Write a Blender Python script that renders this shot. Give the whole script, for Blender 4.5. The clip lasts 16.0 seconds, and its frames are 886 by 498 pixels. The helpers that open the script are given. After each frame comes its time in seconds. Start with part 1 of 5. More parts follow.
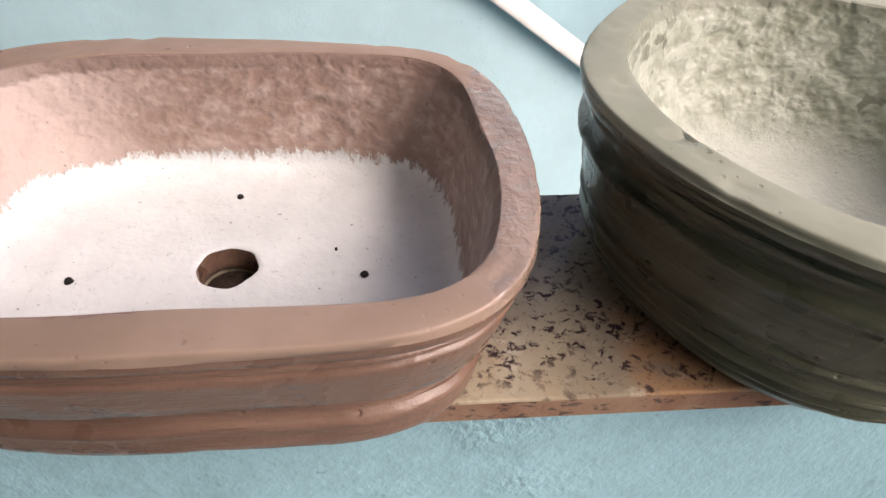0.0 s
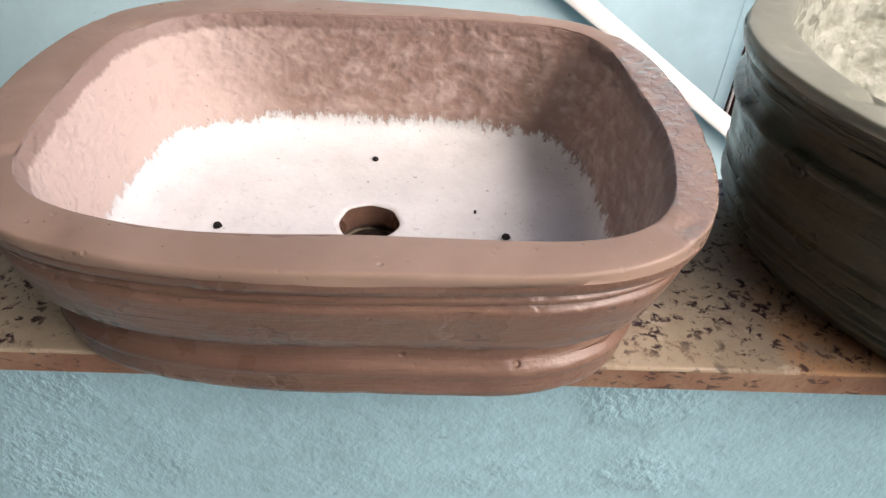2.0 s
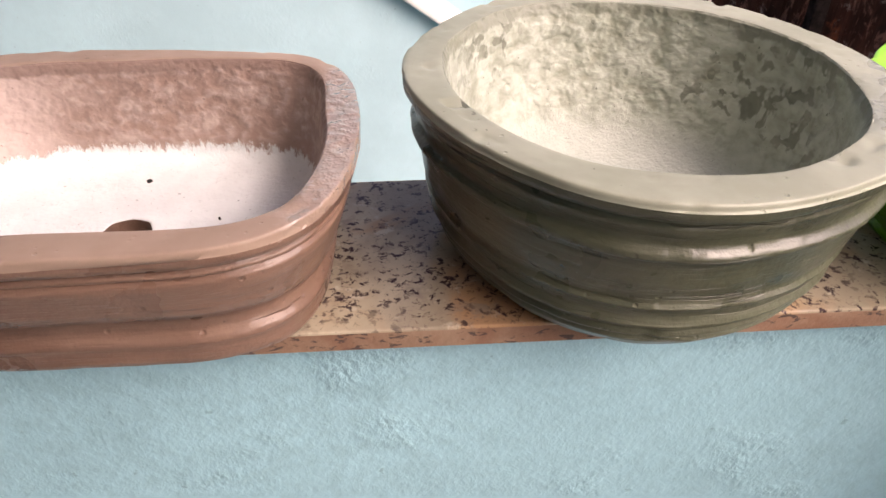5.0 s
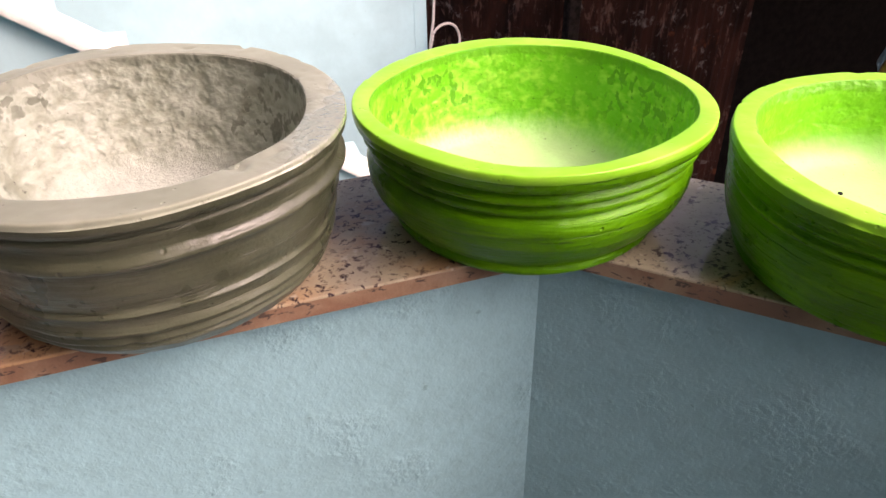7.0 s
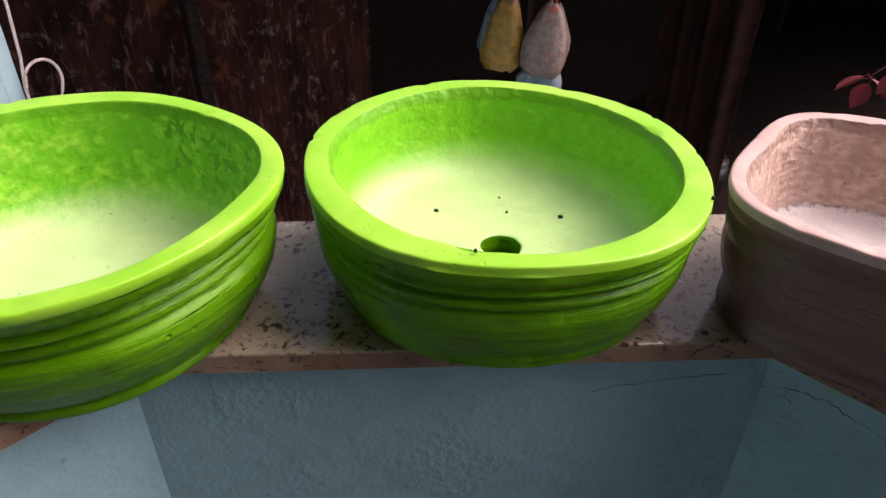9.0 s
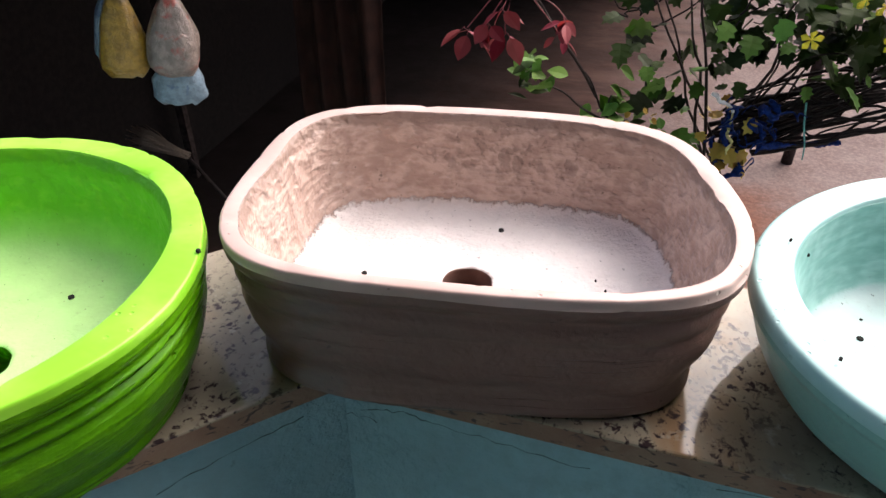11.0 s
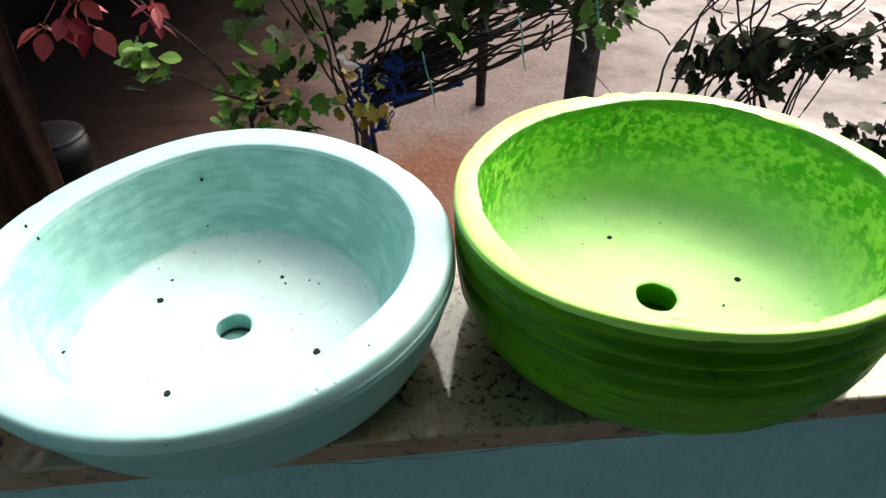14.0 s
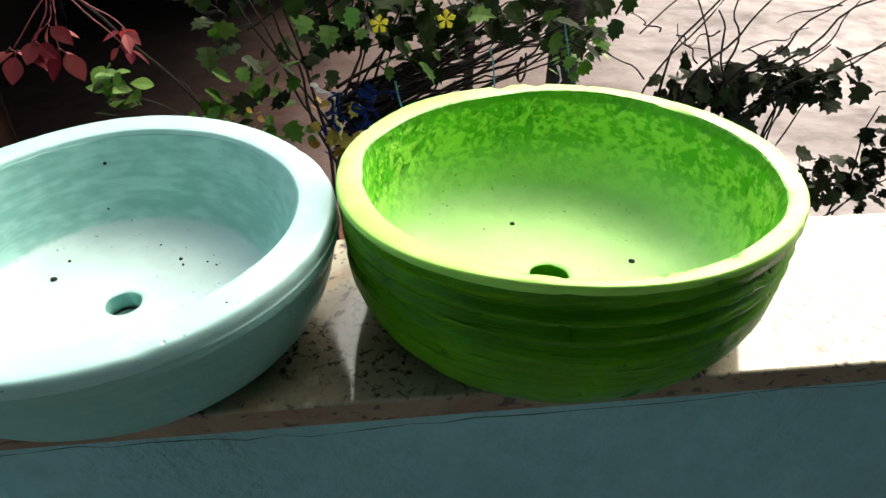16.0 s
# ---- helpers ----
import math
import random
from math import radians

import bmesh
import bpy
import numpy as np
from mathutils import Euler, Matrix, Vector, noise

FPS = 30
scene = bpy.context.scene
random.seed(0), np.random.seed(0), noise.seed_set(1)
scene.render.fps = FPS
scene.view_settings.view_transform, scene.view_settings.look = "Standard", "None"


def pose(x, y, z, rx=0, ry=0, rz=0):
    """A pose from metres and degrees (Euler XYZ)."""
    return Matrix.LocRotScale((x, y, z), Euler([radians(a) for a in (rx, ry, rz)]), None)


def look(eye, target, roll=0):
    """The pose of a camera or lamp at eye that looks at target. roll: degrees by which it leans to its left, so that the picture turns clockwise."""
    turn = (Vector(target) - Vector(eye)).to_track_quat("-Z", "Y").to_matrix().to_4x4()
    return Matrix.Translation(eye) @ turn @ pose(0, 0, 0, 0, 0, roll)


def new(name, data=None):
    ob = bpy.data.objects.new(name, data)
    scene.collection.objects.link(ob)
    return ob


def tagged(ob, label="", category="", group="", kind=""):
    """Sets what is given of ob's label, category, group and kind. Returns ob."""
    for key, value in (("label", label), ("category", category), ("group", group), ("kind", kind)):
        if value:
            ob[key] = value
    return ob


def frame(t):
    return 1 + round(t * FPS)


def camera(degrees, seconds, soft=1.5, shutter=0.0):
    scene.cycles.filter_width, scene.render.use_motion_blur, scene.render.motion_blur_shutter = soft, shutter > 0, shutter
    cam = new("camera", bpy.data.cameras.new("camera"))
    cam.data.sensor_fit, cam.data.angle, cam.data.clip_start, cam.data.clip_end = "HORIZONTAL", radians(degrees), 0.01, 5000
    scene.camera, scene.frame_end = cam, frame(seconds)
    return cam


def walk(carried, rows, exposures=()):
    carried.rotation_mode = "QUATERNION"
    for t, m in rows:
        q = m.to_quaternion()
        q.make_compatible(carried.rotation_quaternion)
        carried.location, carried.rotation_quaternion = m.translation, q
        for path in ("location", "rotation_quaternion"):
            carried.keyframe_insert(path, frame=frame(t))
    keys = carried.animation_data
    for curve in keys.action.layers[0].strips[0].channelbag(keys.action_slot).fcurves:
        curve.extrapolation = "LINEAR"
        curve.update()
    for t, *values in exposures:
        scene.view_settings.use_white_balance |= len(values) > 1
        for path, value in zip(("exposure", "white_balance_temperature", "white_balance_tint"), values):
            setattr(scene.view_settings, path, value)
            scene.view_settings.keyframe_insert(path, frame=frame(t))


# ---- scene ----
cam = camera(65.78, 16.0)
PATH = [
    (0, (0.3071, 0.3944, 1.2716), (0.4456, 1.8958, -0.0424), 1.71),
    (0.5, (0.2859, 0.3910, 1.2534), (0.3756, 1.8784, -0.0806), 1.63),
    (1, (0.2650, 0.3764, 1.2433), (0.3205, 1.8962, -0.0556), 2.17),
    (1.5, (0.2408, 0.3716, 1.2398), (0.2511, 1.8988, -0.0516), 2.42),
    (2, (0.2324, 0.3730, 1.2375), (0.2556, 1.9109, -0.0408), 2.35),
    (2.5, (0.2308, 0.3717, 1.2384), (0.2454, 1.9162, -0.0321), 1.97),
    (3, (0.2322, 0.3664, 1.2387), (0.2526, 1.9160, -0.0255), 1.59),
    (3.2, (0.2362, 0.3646, 1.2392), (0.2547, 1.9129, -0.0267), 1.18),
    (5.3, (0.4985, 0.2487, 1.2822), (0.6126, 1.8483, 0.0871), -1.59),
    (5.5, (0.5393, 0.2344, 1.2785), (0.7133, 1.8385, 0.0967), -2.42),
    (6, (0.6052, 0.2096, 1.2859), (0.9107, 1.8155, 0.1336), -2.49),
    (6.5, (0.6585, 0.1707, 1.2923), (1.0805, 1.7744, 0.1743), -1.53),
    (7, (0.7088, 0.1411, 1.2969), (1.2236, 1.7184, 0.1802), -1.40),
    (7.5, (0.7433, 0.1338, 1.3012), (1.3639, 1.6811, 0.1964), -2.37),
    (8, (0.7859, 0.1793, 1.2835), (1.6166, 1.5998, 0.1468), -1.04),
    (8.2, (0.7926, 0.1964, 1.2852), (1.7139, 1.5799, 0.1730), -0.52),
    (10.3, (0.9897, 0.1908, 1.2906), (2.5025, 0.7842, 0.1247), 1.04),
    (10.5, (1.0005, 0.1762, 1.2881), (2.5377, 0.7225, 0.1311), 0.69),
    (11, (1.0298, 0.1037, 1.2907), (2.6190, 0.4989, 0.1425), 0.32),
    (11.5, (1.0477, 0.0261, 1.2901), (2.6491, 0.3343, 0.1323), 0.66),
    (12, (1.0487, -0.0465, 1.2934), (2.6590, 0.0864, 0.1148), 0.21),
    (12.5, (1.0542, -0.1065, 1.2886), (2.6579, -0.1157, 0.0935), 0.68),
    (13, (1.0543, -0.1712, 1.2945), (2.6598, -0.2901, 0.1079), 0.51),
    (13.5, (1.0497, -0.2165, 1.2938), (2.6413, -0.4132, 0.0987), 1.13),
    (14, (1.0472, -0.2733, 1.2949), (2.6217, -0.5591, 0.0952), 0.88),
    (14.5, (1.0282, -0.3164, 1.3031), (2.6027, -0.6616, 0.1191), 0.55),
    (15, (1.0262, -0.3367, 1.2811), (2.5813, -0.7294, 0.0863), 1.92),
    (15.5, (1.0176, -0.3427, 1.2762), (2.6330, -0.7038, 0.1536), 1.72),
    (16, (1.0018, -0.3463, 1.2608), (2.6333, -0.6702, 0.1503), 1.52),
]
EXPOSURES = [(0.0, 0.76, 6600, 20), (3.2, 0.78, 6600, 20), (5.3, 0.96, 6950, 28), (6.2, 0.86, 7050, 30), (7.0, 0.86, 7050, 30), (7.5, 0.44, 7150, 30), (8.2, 0.46, 7100, 33),
             (10.3, 0.60, 6200, 19), (11.4, 0.94, 6300, 12), (12.1, 1.02, 6300, 8), (13.0, 0.80, 6250, 4), (14.0, 0.86, 6350, 3), (16.0, 0.86, 6550, 2)]
walk(cam, [(t, look(eye, target, roll)) for t, eye, target, roll in PATH], EXPOSURES)

# ---- light: soft overcast daylight from the open east side ----
SUN_ELEV, SUN_AZ = 47.0, -42.0      # azimuth in degrees from +x towards +y
world = bpy.data.worlds.new("sky")
scene.world = world
world.use_nodes = True
wn = world.node_tree.nodes
wn.clear()
sky = wn.new("ShaderNodeTexSky")
sky.sky_type = "NISHITA"
sky.sun_disc = False
sky.sun_elevation = radians(SUN_ELEV)
sky.sun_rotation = radians(90 - SUN_AZ)
sky.air_density, sky.dust_density, sky.ozone_density = 0.6, 8.0, 0.5
wbg = wn.new("ShaderNodeBackground")
wbg.inputs["Strength"].default_value = 0.15
wout = wn.new("ShaderNodeOutputWorld")
world.node_tree.links.new(sky.outputs[0], wbg.inputs["Color"])
world.node_tree.links.new(wbg.outputs[0], wout.inputs["Surface"])

sun_data = bpy.data.lights.new("sun", "SUN")
sun_data.energy = 1.7
sun_data.angle = radians(62)
sun_data.color = (1.0, 0.955, 0.90)
sun = new("sun", sun_data)
sun_dir = Vector((math.cos(radians(SUN_ELEV)) * math.cos(radians(SUN_AZ)),
                  math.cos(radians(SUN_ELEV)) * math.sin(radians(SUN_AZ)), math.sin(radians(SUN_ELEV))))
sun.matrix_world = look(sun_dir * 20, (0, 0, 0))


# ---- node helpers ----
class Nodes:
    """A principled material with short-hand for its nodes."""

    def __init__(self, name, rough=0.6, metal=0.0, spec=0.5):
        self.mat = bpy.data.materials.new(name)
        self.mat.use_nodes = True
        self.t = self.mat.node_tree
        self.bsdf = self.t.nodes["Principled BSDF"]
        self.bsdf.inputs["Roughness"].default_value = rough
        self.bsdf.inputs["Metallic"].default_value = metal
        self.bsdf.inputs["Specular IOR Level"].default_value = spec
        self.tc = self.t.nodes.new("ShaderNodeTexCoord").outputs["Object"]

    def put(self, sock, v):
        if isinstance(v, bpy.types.NodeSocket):
            self.t.links.new(v, sock)
        elif isinstance(v, (tuple, list)) and len(v) == 3 and sock.type == "RGBA":
            sock.default_value = (*v, 1.0)
        else:
            sock.default_value = v

    def stretch(self, sx, sy, sz, src=None):
        n = self.t.nodes.new("ShaderNodeMapping")
        self.put(n.inputs["Vector"], src or self.tc)
        n.inputs["Scale"].default_value = (sx, sy, sz)
        return n.outputs[0]

    def noise(self, scale, detail=3, rough=0.55, dist=0.0, vec=None):
        n = self.t.nodes.new("ShaderNodeTexNoise")
        self.put(n.inputs["Vector"], vec or self.tc)
        n.inputs["Scale"].default_value = scale
        n.inputs["Detail"].default_value = detail
        n.inputs["Roughness"].default_value = rough
        n.inputs["Distortion"].default_value = dist
        return n.outputs["Fac"]

    def cells(self, scale, feature="F1", vec=None, out="Distance", rnd=1.0):
        n = self.t.nodes.new("ShaderNodeTexVoronoi")
        n.feature = feature
        self.put(n.inputs["Vector"], vec or self.tc)
        n.inputs["Scale"].default_value = scale
        n.inputs["Randomness"].default_value = rnd
        return n.outputs[out]

    def ramp(self, v, lo, hi, a=0.0, b=1.0):
        n = self.t.nodes.new("ShaderNodeMapRange")
        n.interpolation_type = "SMOOTHSTEP"
        self.put(n.inputs["Value"], v)
        for k, x in (("From Min", lo), ("From Max", hi), ("To Min", a), ("To Max", b)):
            n.inputs[k].default_value = x
        return n.outputs[0]

    def math(self, op, a, b=0.0):
        n = self.t.nodes.new("ShaderNodeMath")
        n.operation = op
        self.put(n.inputs[0], a)
        self.put(n.inputs[1], b)
        return n.outputs[0]

    def mix(self, f, a, b, mode="MIX"):
        n = self.t.nodes.new("ShaderNodeMix")
        n.data_type, n.blend_type = "RGBA", mode
        self.put(n.inputs[0], f)
        self.put(n.inputs[6], a)
        self.put(n.inputs[7], b)
        return n.outputs[2]

    def z(self):
        n = self.t.nodes.new("ShaderNodeSeparateXYZ")
        self.put(n.inputs[0], self.tc)
        return n.outputs[2]

    def random(self):
        return self.t.nodes.new("ShaderNodeObjectInfo").outputs["Random"]

    def bump(self, height, dist, strength=1.0):
        n = self.t.nodes.new("ShaderNodeBump")
        self.put(n.inputs["Height"], height)
        n.inputs["Distance"].default_value = dist
        n.inputs["Strength"].default_value = strength
        self.put(self.bsdf.inputs["Normal"], n.outputs[0])
        self.put(self.bsdf.inputs["Coat Normal"], n.outputs[0])

    def colour(self, c):
        self.put(self.bsdf.inputs["Base Color"], c)
        return self

    def rough(self, v):
        self.put(self.bsdf.inputs["Roughness"], v)
        return self


def plain(name, col, rough=0.6, var=0.25, scale=20, bump=0.0, metal=0.0):
    m = Nodes(name, rough, metal, 0.15 if rough > 0.72 else 0.5)
    n = m.noise(scale, 4)
    m.colour(m.mix(m.ramp(n, 0.3, 0.7), tuple(c * (1 - var) for c in col), tuple(min(1, c * (1 + var)) for c in col)))
    if bump:
        m.bump(m.noise(scale * 4, 4), bump)
    return m.mat


def wall_paint(name, col, dirt=0.25, relief=1.0):
    """Matt emulsion on a coarse roller-plastered wall."""
    m = Nodes(name, 0.75, spec=0.3)
    big, mid, fine = m.noise(2.2, 4), m.noise(14, 4), m.noise(170, 3)
    c = m.mix(m.ramp(big, 0.35, 0.7), tuple(x * 0.88 for x in col), tuple(min(1, x * 1.06) for x in col))
    c = m.mix(m.ramp(mid, 0.55, 0.85, 0, dirt), c, tuple(x * 0.55 for x in col))
    c = m.mix(m.ramp(m.noise(48, 4, 0.65), 0.35, 0.7, 0, 0.35 * relief), c, tuple(x * 0.72 for x in col))
    c = m.mix(m.ramp(m.noise(60, 2), 0.72, 0.78, 0, 0.5), c, tuple(x * 0.45 for x in col))
    m.colour(c)
    lumps = m.math("MULTIPLY", m.ramp(m.noise(6, 3), 0.50, 0.66), m.noise(110, 3))
    m.bump(m.math("ADD", m.math("MULTIPLY", fine, 0.3), lumps), 0.0034 * relief)
    return m.mat


def granite():
    m = Nodes("polished_granite", 0.07, spec=0.36)
    cloud = m.noise(9, 5, 0.6, 0.6)
    c = m.mix(m.ramp(cloud, 0.35, 0.65), (0.43, 0.375, 0.275), (0.31, 0.265, 0.195))
    c = m.mix(m.ramp(m.noise(6, 4, 0.6, 1.0), 0.52, 0.72, 0, 0.8), c, (0.39, 0.22, 0.105))
    c = m.mix(m.ramp(m.noise(30, 5, 0.65), 0.52, 0.68, 0, 0.7), c, (0.24, 0.205, 0.16))
    c = m.mix(m.ramp(m.noise(48, 4, 0.6), 0.60, 0.70, 0, 0.6), c, (0.53, 0.48, 0.38))
    group = m.ramp(m.noise(10, 4, 0.6), 0.36, 0.54)
    speck = m.math("MULTIPLY", m.ramp(m.noise(135, 4, 0.6, 0.4), 0.52, 0.64), group)
    c = m.mix(speck, c, (0.045, 0.028, 0.030))
    c = m.mix(m.ramp(m.noise(170, 3), 0.60, 0.70, 0, 0.6), c, (0.11, 0.075, 0.065))
    m.colour(c)
    m.rough(m.ramp(m.noise(25, 3), 0.3, 0.8, 0.04, 0.12))
    return m.mat


def raw_edge():
    """The sawn, only half polished front edge of the slab."""
    m = Nodes("sawn_granite_edge", 0.5)
    c = m.mix(m.ramp(m.noise(12, 5, 0.6, 0.8), 0.35, 0.65), (0.22, 0.12, 0.075), (0.31, 0.21, 0.14))
    c = m.mix(m.ramp(m.noise(70, 4, 0.6, 0.6, m.stretch(1, 1, 2.2)), 0.57, 0.64, 0, 0.9), c, (0.05, 0.035, 0.03))
    m.colour(c)
    m.bump(m.noise(160, 3), 0.0008)
    return m.mat


def glazed_outside(name, col, dark, light, rough=0.36, gloss=0.3, tool=1.0, spec=0.35):
    """Brushed oil paint over cast cement, with horizontal tool marks, scratches and pits; toned darker than the rim for
    the shade on the sides.
    """
    m = Nodes(name, rough, spec=spec)
    streak = m.noise(1.6, 5, 0.6, 0.2, m.stretch(5, 5, 70))
    grooves = m.noise(1.0, 3, 0.6, 0.15, m.stretch(7, 7, 240))
    c = m.mix(m.ramp(m.noise(9, 4), 0.3, 0.7), dark, col)
    c = m.mix(m.ramp(streak, 0.5, 0.75, 0, 0.45), c, light)
    c = m.mix(m.ramp(m.noise(34, 5, 0.7), 0.60, 0.78, 0, 0.35), c, light)
    c = m.mix(m.ramp(m.noise(130, 2), 0.71, 0.76, 0, 0.6), c, tuple(x * 0.4 for x in dark))
    m.colour(c)
    m.rough(m.ramp(m.noise(18, 3), 0.3, 0.75, rough * 0.7, rough * 1.5))
    m.bsdf.inputs["Coat Weight"].default_value = gloss
    m.bsdf.inputs["Coat Roughness"].default_value = 0.13
    scratch = m.math("MULTIPLY", m.ramp(grooves, 0.60, 0.68), m.ramp(m.noise(11, 2), 0.45, 0.6))
    pits = m.math("SUBTRACT", 1.0, m.math("MULTIPLY", m.ramp(m.cells(70), 0.06, 0.2, 1, 0), m.ramp(m.noise(9, 2), 0.52, 0.6)))
    h = m.math("ADD", m.math("MULTIPLY", streak, 0.5 * tool), m.math("MULTIPLY", m.noise(62, 4, 0.6), 0.5))
    h = m.math("SUBTRACT", m.math("ADD", h, m.math("MULTIPLY", pits, 0.3 * tool)), m.math("MULTIPLY", scratch, 0.5 * tool))
    m.bump(h, 0.0034)
    return m.mat


def painted_rim(name, col, light, rough=0.45, rug=0.12, worn=None):
    """Flat painted rim with pinholes; the paint lies thick, lumpy and glossy in places, above all at a worn end."""
    m = Nodes(name, rough, spec=0.35)
    c = m.mix(m.ramp(m.noise(16, 4), 0.35, 0.7), col, light)
    c = m.mix(m.ramp(m.noise(140, 2), 0.72, 0.77, 0, 0.7), c, tuple(x * 0.35 for x in col))
    m.colour(c)
    thick = m.ramp(m.noise(6, 2), 0.58, 0.66, 0, rug)
    if worn:
        n = m.t.nodes.new("ShaderNodeVectorMath")
        n.operation = "DOT_PRODUCT"
        m.put(n.inputs[0], m.tc)
        n.inputs[1].default_value = (worn[0], worn[1], 0)
        end = m.ramp(m.math("ADD", n.outputs["Value"], m.math("MULTIPLY", m.noise(30, 3), 0.05)), worn[2], worn[2] + 0.035)
        thick = m.math("MAXIMUM", thick, end)
    m.put(m.bsdf.inputs["Coat Weight"], m.ramp(thick, 0, 1, 0.05, 0.6))
    m.bsdf.inputs["Coat Roughness"].default_value = 0.06
    m.bsdf.inputs["Coat IOR"].default_value = 2.0
    m.rough(m.ramp(thick, 0, 1, rough, 0.14))
    m.put(m.bsdf.inputs["Specular IOR Level"], m.ramp(thick, 0, 1, 0.35, 0.6))
    pits = m.math("MULTIPLY", m.ramp(m.cells(105), 0.08, 0.2, 1, 0), m.ramp(m.noise(10, 2), 0.54, 0.62))
    blobs = m.math("MULTIPLY", thick, m.ramp(m.noise(120, 2, 0.5), 0.36, 0.66))
    h = m.math("ADD", m.math("MULTIPLY", blobs, 0.26), m.math("MULTIPLY", m.noise(40, 2), 0.2))
    m.bump(m.math("SUBTRACT", h, m.math("MULTIPLY", pits, 0.2)), 0.0032)
    return m.mat


def daubed_inside(name, wall, thin, floor, z_floor, z_rim, patch=(0.42, 0.62), amount=0.8, edge=0.012, rough=0.48, coarse=70, bump=0.0062, rag=1.0, brush=1.6, soft=0.3, dabbed=1.0, worn=None, lined=0.8):
    """Thin paint daubed over rough cement: patches where it is thin, and a bare or paler floor with a ragged edge;
    the rim's own coat laps a little way down inside."""
    m = Nodes(name, rough, spec=0.4)
    fine = m.noise(coarse * 1.2, 2.5, 0.5, 0.0, m.stretch(1.0, 1.0, brush))
    lumps = m.noise(coarse * 0.8, 2, 0.5, 0.1, m.stretch(1.0, 1.0, 1.1))
    wide = m.noise(11, 3, 0.5, 0.3, m.stretch(1.0, 1.0, brush))
    f = m.ramp(m.math("ADD", m.math("MULTIPLY", fine, 0.4), m.math("ADD", m.math("MULTIPLY", wide, 0.25), m.math("MULTIPLY", lumps, 0.35))), patch[0], patch[1], 0, amount)
    # Pale tone mixed in on one side: thinner paint plus light painted there.
    if worn:
        n = m.t.nodes.new("ShaderNodeVectorMath")
        n.operation = "DOT_PRODUCT"
        m.put(n.inputs[0], m.tc)
        n.inputs[1].default_value = (worn[0], worn[1], 0)
        f = m.math("MAXIMUM", f, m.ramp(m.math("ADD", n.outputs["Value"], m.math("MULTIPLY", m.noise(24, 4), 0.12)), worn[2], worn[2] + 0.14, 0, 0.95))
    c = m.mix(f, wall, thin)
    band = m.math("MULTIPLY", m.ramp(m.z(), z_floor + 0.025, z_floor + 0.06), m.ramp(m.noise(7, 3), 0.40, 0.58))
    dab = m.math("MULTIPLY", m.ramp(m.noise(coarse * 1.25, 2, 0.5, 0.3, m.stretch(1.0, 1.0, 0.85)), 0.52, 0.60), band)
    c = m.mix(m.math("MULTIPLY", dab, dabbed), c, tuple(x * 0.66 for x in wall))
    c = m.mix(m.ramp(m.noise(190, 2), 0.70, 0.75, 0, 0.7 * min(1, dabbed * 2)), c, tuple(x * 0.3 for x in wall))
    edge_line = m.math("ADD", m.z(), m.math("MULTIPLY", m.math("SUBTRACT", m.noise(38, 4, 0.7), 0.5), 0.016))
    c = m.mix(m.ramp(edge_line, z_rim - 0.012, z_rim - 0.008, 0, lined), c, tuple(x * 0.72 for x in wall))
    strokes = m.math("SUBTRACT", m.noise(150, 5, 0.75, 0.0, m.stretch(1, 1, 0.4)), 0.5)
    sway = m.math("SUBTRACT", m.noise(17, 3), 0.5)
    ragged = m.math("ADD", m.z(), m.math("ADD", m.math("MULTIPLY", strokes, -0.036 * rag), m.math("MULTIPLY", sway, -0.02 * rag)))
    fl = m.ramp(ragged, z_floor + edge * (0.9 - soft), z_floor + edge * (1.0 + soft), 1, 0)
    low = m.ramp(m.z(), z_floor + 0.002, z_floor + 0.006, 1, 0)
    fl = m.math("MAXIMUM", fl, low)
    fcol = m.mix(m.ramp(m.noise(15, 5, 0.65), 0.3, 0.75), floor, tuple(x * 0.84 for x in floor))
    fcol = m.mix(m.ramp(m.noise(140, 4, 0.7), 0.58, 0.76, 0, 0.42), fcol, tuple(x * 0.5 for x in floor))
    fcol = m.mix(m.ramp(m.noise(230, 2), 0.70, 0.75, 0, 0.7), fcol, tuple(x * 0.2 for x in floor))
    m.colour(m.mix(fl, c, fcol))
    dabs = m.ramp(lumps, 0.34, 0.68)
    h = m.math("ADD", m.math("MULTIPLY", dabs, 0.42), m.math("MULTIPLY", fine, 0.55))
    h = m.math("SUBTRACT", h, m.math("MULTIPLY", dab, 0.1 * dabbed))
    h = m.math("MULTIPLY", h, m.ramp(m.z(), z_floor + edge * 0.4, z_floor + edge * 2.0, 0.0, 1.0))
    grit = m.math("ADD", m.noise(210, 3, 0.6), m.math("MULTIPLY", m.noise(60, 3), 0.8))
    h = m.math("ADD", h, m.math("MULTIPLY", m.math("MULTIPLY", grit, fl), 0.32 * min(1.0, bump / 0.004)))
    m.bump(h, bump)
    return m.mat


def film(name, col, ink):
    """Creased plastic film, blotched with a worn print."""
    m = Nodes(name, 0.3)
    c = m.mix(m.ramp(m.noise(22, 4), 0.3, 0.7), tuple(x * 0.7 for x in col), tuple(x * 1.2 for x in col))
    m.colour(m.mix(m.ramp(m.noise(7, 3, 0.5, 0.5), 0.54, 0.64, 0, 0.85), c, ink))
    m.bump(m.noise(26, 4, 0.6, 1.0), 0.01)
    return m.mat


def leaf_mat(name, a, b, rough=0.5):
    m = Nodes(name, rough, spec=0.2)
    c = m.mix(m.random(), a, b)
    c = m.mix(m.ramp(m.noise(60, 3), 0.4, 0.8, 0, 0.35), c, tuple(x * 0.5 for x in a))
    m.colour(c)
    return m.mat


